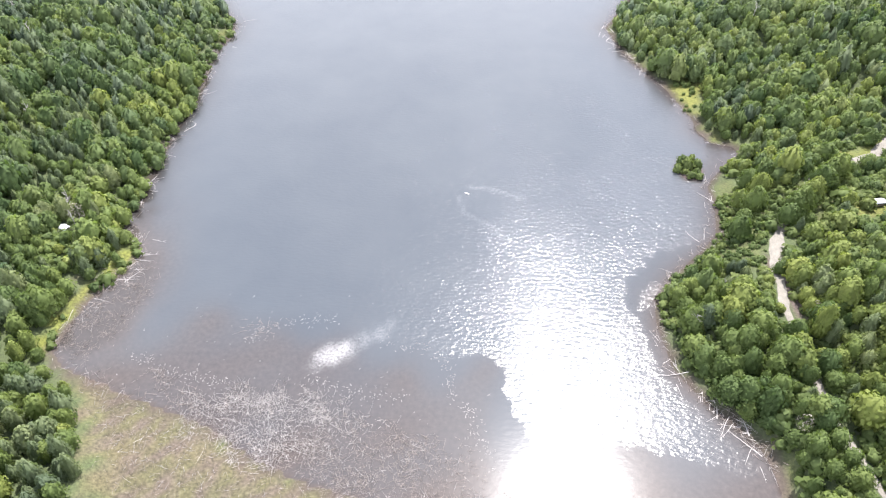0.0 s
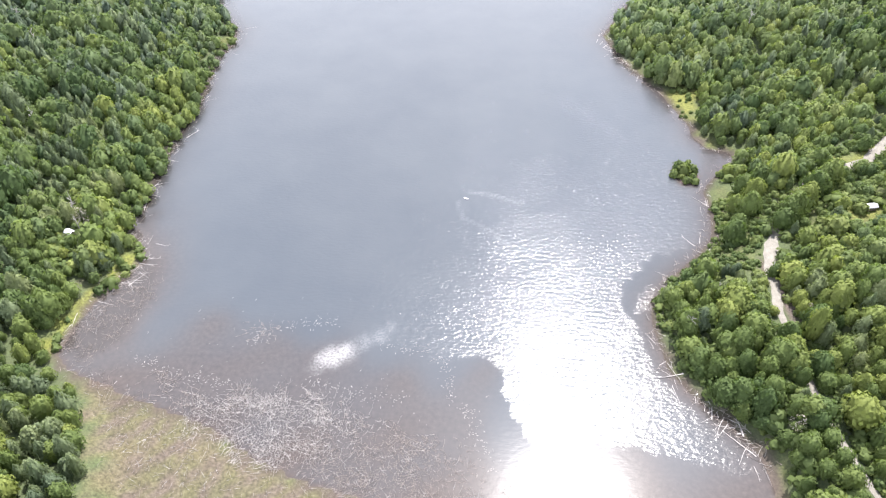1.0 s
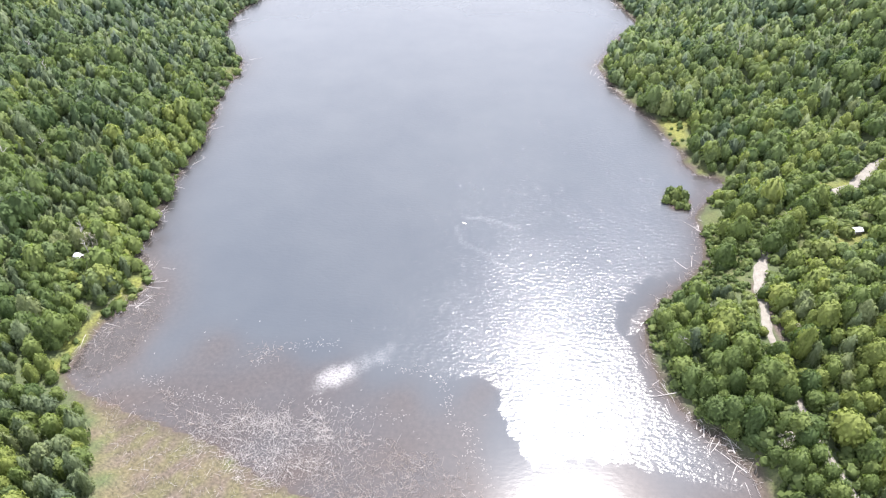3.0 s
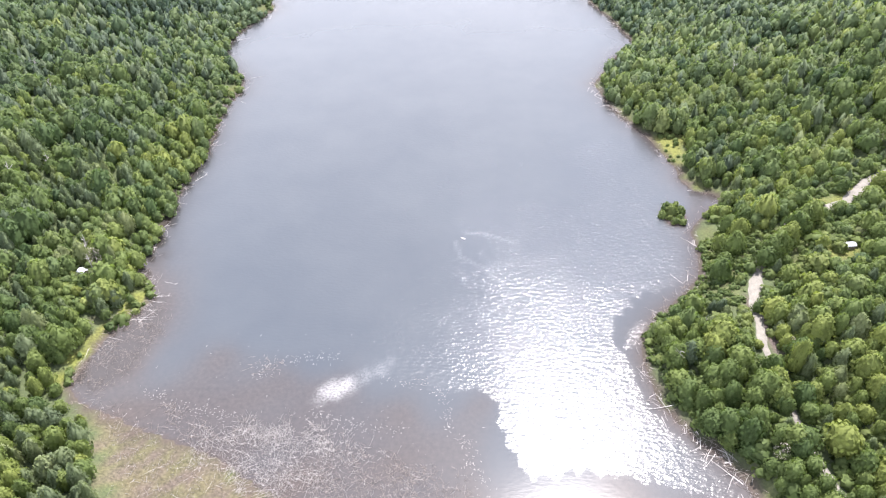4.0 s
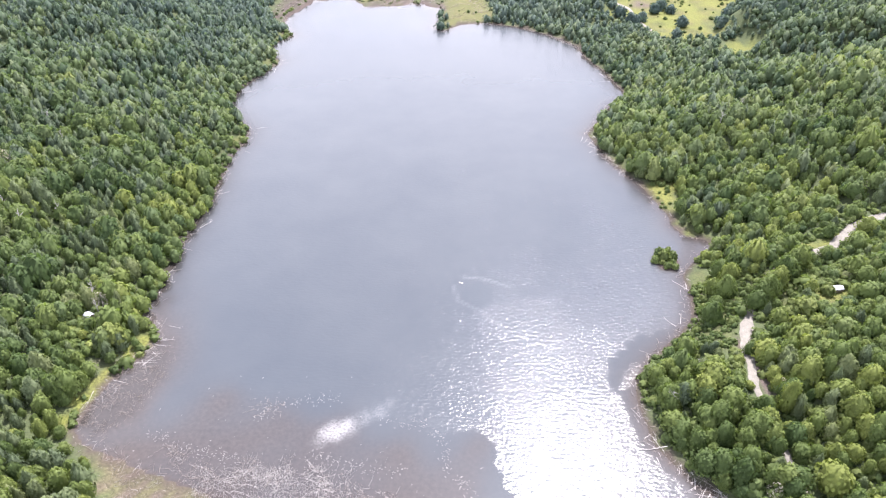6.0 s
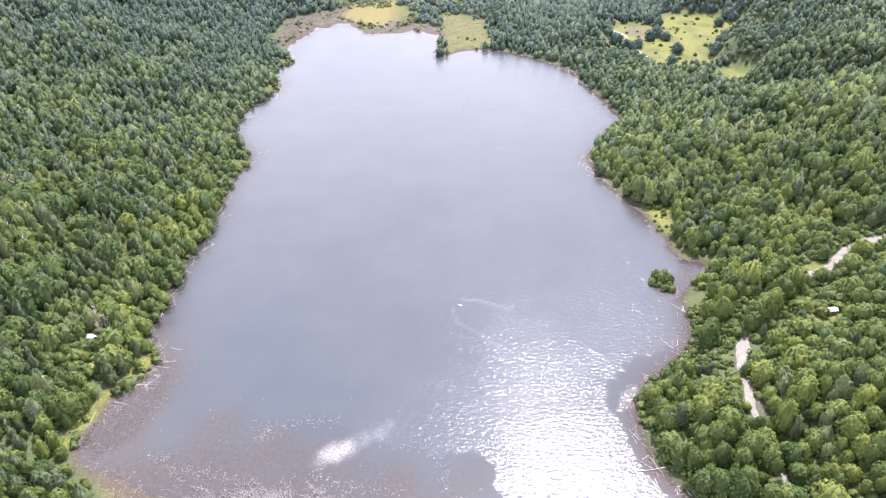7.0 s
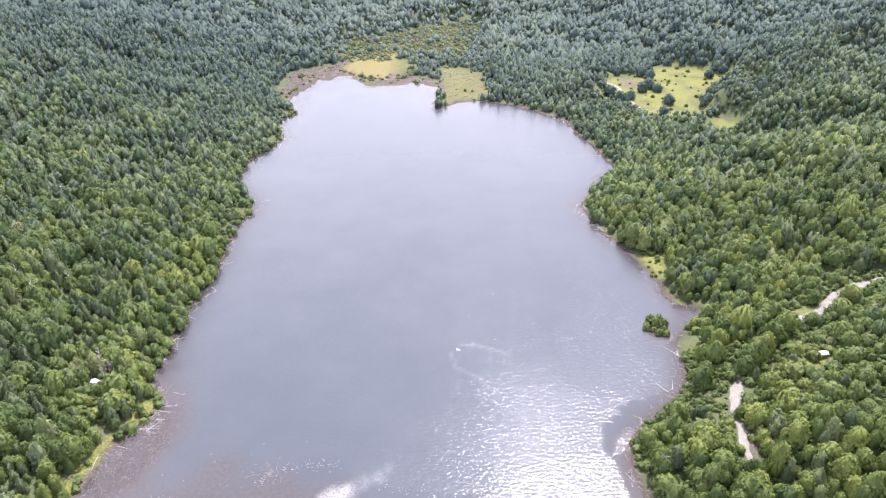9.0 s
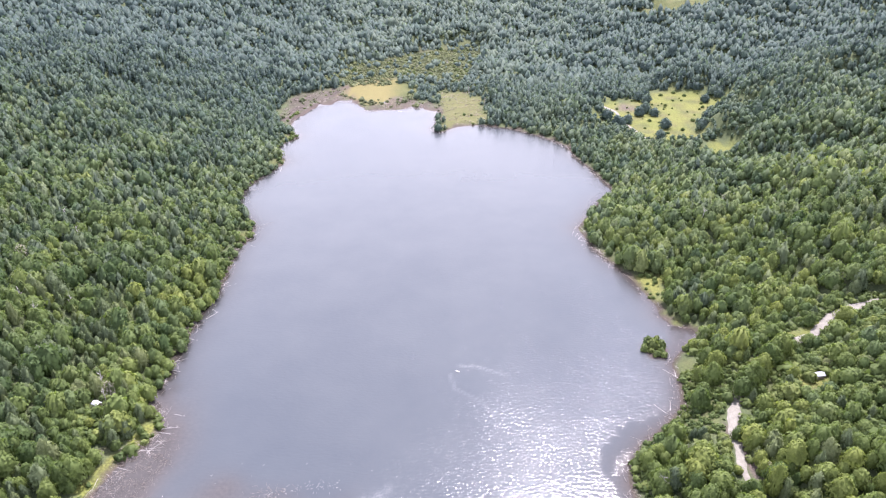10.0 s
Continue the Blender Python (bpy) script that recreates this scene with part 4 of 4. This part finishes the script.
for (cx, cy), wide, count, length in HEAPS:
    made = 0
    for _ in range(count * 12):
        spot = np.array([[cx + r.normal(0, wide * 0.6), cy + r.normal(0, wide)]])
        gap = signed(spot, SHORE)[0]
        if made == count or not -6 < gap < 5:
            continue
        made += 1
        n = length * r.lognormal(-0.1, 0.35)
        ob = tagged(new("driftwood_log", logs[r.integers(0, 10)]), "bleached grey driftwood log lying on the muddy shore", "log", "driftwood along the shore")
        ob.matrix_world = Matrix.LocRotScale((*spot[0], max(height(spot)[0], -0.05)), Euler((0, 0, r.uniform(0, 6.28))), (n, n * 0.62, n * 0.5))


def branches(name, spots, z, length, rise, thick, label, seed, material=BLEACHED):
    """One mesh of many thin dead branches: bent three-sided rods."""
    r = np.random.default_rng(seed)
    n = len(spots)
    a, n_len = r.uniform(0, 6.28, n), length * r.lognormal(0, 0.4, n)
    up = np.abs(r.normal(0, rise, n))
    d = np.stack([np.cos(a) * np.cos(up), np.sin(a) * np.cos(up), np.sin(up)], 1)
    u = np.stack([-np.sin(a), np.cos(a), np.zeros(n)], 1)
    v = np.cross(d, u)
    bend = r.normal(0, 0.055, n)
    rings = []
    for f, w in ((0.0, 1.0), (0.5, 0.75), (1.0, 0.25)):
        c = np.c_[spots, z] + d * (n_len * f)[:, None] + u * (bend * n_len * np.sin(f * np.pi))[:, None]
        for k in range(3):
            b = 2.1 * k
            rings.append(c + thick * w * (u * np.cos(b) + v * np.sin(b)))
    verts = np.stack(rings, 1)
    one = np.array([(i * 3 + k, i * 3 + (k + 1) % 3, i * 3 + 3 + (k + 1) % 3, i * 3 + 3 + k) for i in range(2) for k in range(3)])
    faces = (one[None] + (np.arange(n) * 9)[:, None, None]).reshape(-1, 4)
    return tagged(new(name, mesh_of(name, verts.reshape(-1, 3), faces, material, None, False)), label, "branches", kind="stuff")


THICKET = np.array([(-118, 178), (-101, 167), (-76, 171), (-49, 168), (-32, 157), (-3, 148), (9, 138), (16, 125), (10, 98), (-30, 122), (-52, 133), (-72, 145), (-97, 158)], float)
r = np.random.default_rng(62)
box = r.uniform((-165, 95), (25, 245), (80000, 2))
gap = signed(box, THICKET)
dense = smooth(7, -5, gap + 5 * lumps(box[:, 0], box[:, 1], 11, 74)) * (0.35 + 0.65 * smooth(-0.5, 0.7, lumps(box[:, 0], box[:, 1], 20, 71)))
white = smooth(1.25, 0.3, np.hypot((box[:, 0] + 70) / 42, (box[:, 1] - 158 - 0.28 * (box[:, 0] + 70)) / 26))
chance = r.uniform(size=len(box))
spots = box[chance < np.maximum(0.85 * dense * (0.10 + 0.90 * white), 0.035 * smooth(2, -8, signed(box, SOUTH_GRASS)) * smooth(100, 150, box[:, 1]))]
branches("dead_branches", spots, np.maximum(height(spots), 0) + 0.02, 2.6, 0.65, 0.052, "tangle of bleached dead branches standing in shallow water and marsh", 63)
west_edge = smooth(5, -3, signed(box, BROWN_SHORE) + 3 * lumps(box[:, 0], box[:, 1], 9, 72))
thin = np.maximum(dense * (0.62 - 0.5 * white), 0.42 * west_edge * smooth(-1.0, 0.6, lumps(box[:, 0], box[:, 1], 13, 73)))
thin = np.maximum(thin, 0.12 * smooth(2, -8, signed(box, SOUTH_GRASS)) * smooth(100, 160, box[:, 1]))
spots = box[r.uniform(size=len(box)) < 0.95 * thin]
branches("dead_branches", spots, np.maximum(height(spots), 0) + 0.02, 2.0, 0.5, 0.045, "thin brown dead twigs in shallow water and mud", 65, DULL_TWIGS)

# broken branches washed up along the shores
ring_pts = np.concatenate([a + (b - a) * u for a, b in zip(SHORE, np.roll(SHORE, -1, 0)) for u in r.uniform(0, 1, (int(np.hypot(*(b - a)) * 2.2), 1))]).reshape(-1, 2)
ring_pts = ring_pts + r.normal(0, 2.2, ring_pts.shape)
strip_pts = r.uniform((84, 138), (125, 262), (9000, 2))
strip_pts = strip_pts[np.abs(signed(strip_pts, SHORE) - 1.5) < 4][:380]
ring_pts = np.concatenate([ring_pts, strip_pts])
away = signed(ring_pts, SHORE)
ring_pts = ring_pts[(away > -4) & (away < 6) & (ring_pts[:, 1] > 138) & (r.uniform(size=len(ring_pts)) < 0.25 + 0.75 * smooth(-0.2, 0.7, lumps(ring_pts[:, 0], ring_pts[:, 1], 35, 75)))]
half = r.uniform(size=len(ring_pts)) < 0.4
for pick, thick, text, seed, mat in ((half, 0.065, "bleached broken branches washed up along the shore", 66, BLEACHED), (~half, 0.075, "dull brown branches and roots along the waterline", 67, DULL_TWIGS)):
    branches("dead_branches", ring_pts[pick], np.maximum(height(ring_pts[pick]), 0) + 0.03, 2.7, 0.25, thick, text, seed, mat)
marshy = r.uniform((-240, 780), (65, 1010), (9000, 2))
marshy = marshy[((signed(marshy, FLATS) < 0) | (signed(marshy, SWAMP) < 0)) & (signed(marshy, SHORE) > 1)]
marshy = marshy[r.uniform(size=len(marshy)) < smooth(-0.6, 0.7, lumps(marshy[:, 0], marshy[:, 1], 24, 76))]
branches("dead_branches", marshy, height(marshy) + 0.05, 3.2, 0.3, 0.16, "grey-brown dead brush on the marsh beyond the lake", 68, DULL_TWIGS)

# a sunken heap of reddish brushwood in the shallows
heap = r.normal((-80, 206), (5.0, 3.5), (40, 2))
branches("dead_branches", heap, np.full(len(heap), 0.03), 2.2, 0.05, 0.06, "heap of reddish-brown brushwood breaking the shallow water", 69, DULL_TWIGS)

# flotsam in curved drifts on the shallows
lines = [[(-56, 179), (-43, 174), (-32, 171), (-19, 170)], [(-24, 196), (-11, 196), (-2, 189), (1, 179), (1, 171)], [(-83, 199), (-77, 207), (-67, 209), (-57, 211), (-50, 209)],
         [(-130, 190), (-110, 181), (-90, 176)], [(8, 165), (12, 150), (16, 140)]]
drift = r.uniform((-150, 130), (60, 225), (16000, 2))
near = np.min([along(drift, q)[0] for q in lines], axis=0)
keep = r.uniform(size=len(drift)) < 0.75 * np.exp(-(near / 2.6) ** 2) + 0.008
drift = drift[keep & (signed(drift, SHORE) < -2) & (drift[:, 0] < 40)]
branches("flotsam", drift, np.full(len(drift), 0.03), 0.6, 0.02, 0.08, "pale bits of flotsam drifting on the shallow water", 64)


# ---- standing dead trees ----
def snag_mesh(seed):
    """A bare dead tree, 1 m tall: trunk, limbs and twigs."""
    r = np.random.default_rng(seed)
    pieces = [tapered([(0, 0, -0.03), (0.01, 0, 0.4), (-0.01, 0.01, 0.75), (0.0, 0.02, 1.0)], (0.022, 0.016, 0.009, 0.002), 6)]
    for i in range(12):
        z, a, n = r.uniform(0.3, 0.92), i * 2.4, r.uniform(0.08, 0.22)
        tip = np.array([n * np.cos(a), n * np.sin(a), z + n * 0.7])
        pieces.append(tapered([(0, 0, z), tip * [0.5, 0.5, 1] - [0, 0, n * 0.3], tip], (0.008, 0.006, 0.002), 4))
    v, f = joined(pieces)
    return mesh_of("dead_tree", v, f, BLEACHED, None, False)


bare_crowns = [crown_mesh("broad", 130, 0.045, 380 + i, GREY_TWIGS, 0.3 + 0.3 * i, False) for i in range(2)]
snags = [snag_mesh(600 + i) for i in range(4)]
for i, (x, y, tall) in enumerate([(102, 200, 13), (-187, 274, 13), (-181, 264, 10), (-190, 280, 14), (146, 231, 8), (-250, 330, 15), (-262, 338, 14), (-240, 352, 15), (-226, 290, 14),
                                  (-300, 470, 16), (-270, 430, 15), (120, 222, 9), (206, 460, 15), (236, 500, 16), (60, 900, 12), (72, 930, 13), (40, 960, 12), (85, 880, 12), (-40, 1120, 13), (10, 1150, 13)]):
    z = height(np.array([[x, y]], float))[0]
    ob = tagged(new("dead_tree", snags[i % 4]), "bare grey dead tree standing among green trees", "tree", "dead trees")
    ob.matrix_world = Matrix.LocRotScale((x, y, z), Euler((0, 0, i * 1.3)), (tall, tall, tall))


# leafless, grey-twigged trees beside the western cabin and along the slopes
for i, (x, y, wide, tall) in enumerate([(-180, 268, 7.5, 12), (-185, 273, 6.0, 10), (-236, 262, 6.5, 12), (-290, 392, 8, 13), (150, 203, 5, 8), (127, 150, 5, 8)]):
    z = height(np.array([[x, y]], float))[0]
    plant("bare_tree", "broad", singles_trunk, bare_crowns[i % 2], (x, y, z), wide, tall, i * 2.1,
          "leafless tree with a bare grey crown of fine twigs", "dead trees")


# ---- cabins ----
def box_mesh(name, x0, x1, y0, y1, z0, z1, material):
    bm = bmesh.new()
    bmesh.ops.create_cube(bm, size=1, matrix=Matrix.LocRotScale(((x0 + x1) / 2, (y0 + y1) / 2, (z0 + z1) / 2), None, (x1 - x0, y1 - y0, z1 - z0)))
    bmesh.ops.bevel(bm, geom=bm.edges[:], offset=0.02, segments=1, affect="EDGES")
    me = bpy.data.meshes.new(name)
    bm.to_mesh(me)
    bm.free()
    me.materials.append(material)
    return me


def gable(name, long, deep, low, high, over, thick, material, side):
    """One pitch of a roof: a sloped sheet with a ridge cap; side is -1 or 1."""
    run = deep / 2 + over
    drop = (high - low) * over / (deep / 2)
    v, f = [], []
    for x in np.linspace(-long / 2 - over, long / 2 + over, 17):
        lift = 0.03 * (round(x * 8) % 2)
        v += [(x, 0, high + lift), (x, side * run, low - drop + lift), (x, side * run, low - drop - thick + lift), (x, 0, high - thick + lift)]
    for i in range(16):
        for k in range(4):
            f.append((i * 4 + k, i * 4 + (k + 1) % 4, i * 4 + 4 + (k + 1) % 4, i * 4 + 4 + k))
    f += [(0, 1, 2, 3), (64, 65, 66, 67)]
    return mesh_of(name, np.array(v), np.array(f), material)


def cabin(spot, turn, long, deep, wall, rise, label):
    root = tagged(new("cabin"), label, "cabin")
    root.matrix_world = pose(*spot, 0, 0, turn)
    part("wall", box_mesh("wall", -long / 2, long / 2, -deep / 2, -deep / 2 + 0.15, -0.6, wall, PLANKS), root)
    part("wall", box_mesh("wall", -long / 2, long / 2, deep / 2 - 0.15, deep / 2, -0.6, wall, PLANKS), root)
    for side in (-1, 1):
        x = side * (long / 2 - 0.08)
        v = np.array([(x + dx, y, z) for dx in (-0.07, 0.07) for y, z in ((-deep / 2 + 0.16, -0.6), (deep / 2 - 0.16, -0.6), (deep / 2 - 0.16, wall), (0, wall + rise - 0.12), (-deep / 2 + 0.16, wall))])
        me = bpy.data.meshes.new("gable_wall")
        me.from_pydata(v.tolist(), [], [(0, 1, 2, 3, 4), (9, 8, 7, 6, 5)] + [(i, (i + 1) % 5, (i + 1) % 5 + 5, i + 5) for i in range(5)])
        me.materials.append(PLANKS)
        part("gable_wall", me, root)
        part("roof", gable("roof", long, deep, wall, wall + rise, 0.35, 0.06, ROOF_TIN, side), root, "pale corrugated tin roof")
    part("door", box_mesh("door", -0.45, 0.45, -deep / 2 - 0.05, -deep / 2 - 0.004, 0.0, 1.95, BARK), root)
    for x in (-long / 3.2, long / 3.2):
        w = part("window", box_mesh("window", x - 0.5, x + 0.5, -deep / 2 - 0.06, -deep / 2 - 0.004, 0.95, 1.85, PAINT), root)
        part("pane", box_mesh("pane", x - 0.42, x + 0.42, -deep / 2 - 0.08, -deep / 2 - 0.061, 1.03, 1.77, GLASS), w)
    return root


cabin((203, 266, 20.4), 8, 4.2, 3.2, 2.1, 0.8, "small plank cabin with a pale tin roof in a clearing")
cabin((-184, 260, 6.9), -28, 3.9, 3.0, 2.1, 0.8, "small cabin with a white tin roof among trees")


# ---- boat on the lake ----
def boat():
    root = tagged(new("rowing_boat"), "small dull white rowing boat afloat on the lake", "boat")
    v, f = [], []
    for i, x in enumerate(np.linspace(-1.7, 1.7, 9)):
        w = 0.62 * (1 - abs(x / 1.75) ** 2.6 * (1.0 if x > 0 else 0.35))
        sheer = 0.32 + 0.10 * abs(x / 1.7) ** 2
        for k, (yy, zz) in enumerate(((-1, sheer), (-0.8, 0.05), (0, -0.10), (0.8, 0.05), (1, sheer), (0.92, sheer), (0.7, 0.1), (0, -0.04), (-0.7, 0.1), (-0.92, sheer))):
            v.append((x, yy * w, zz))
    for i in range(8):
        for k in range(10):
            f.append((i * 10 + k, i * 10 + (k + 1) % 10, i * 10 + 10 + (k + 1) % 10, i * 10 + 10 + k))
    part("hull", mesh_of("hull", np.array(v), np.array(f), PAINT, None, False), root)
    for x in (-0.8, 0.3):
        part("seat", box_mesh("seat", x - 0.12, x + 0.12, -0.5, 0.5, 0.16, 0.2, PLANKS), root)
    root.matrix_world = pose(10, 299, 0.03, 0, 0, 150) @ Matrix.Diagonal((0.8, 0.8, 0.8, 1))


boat()
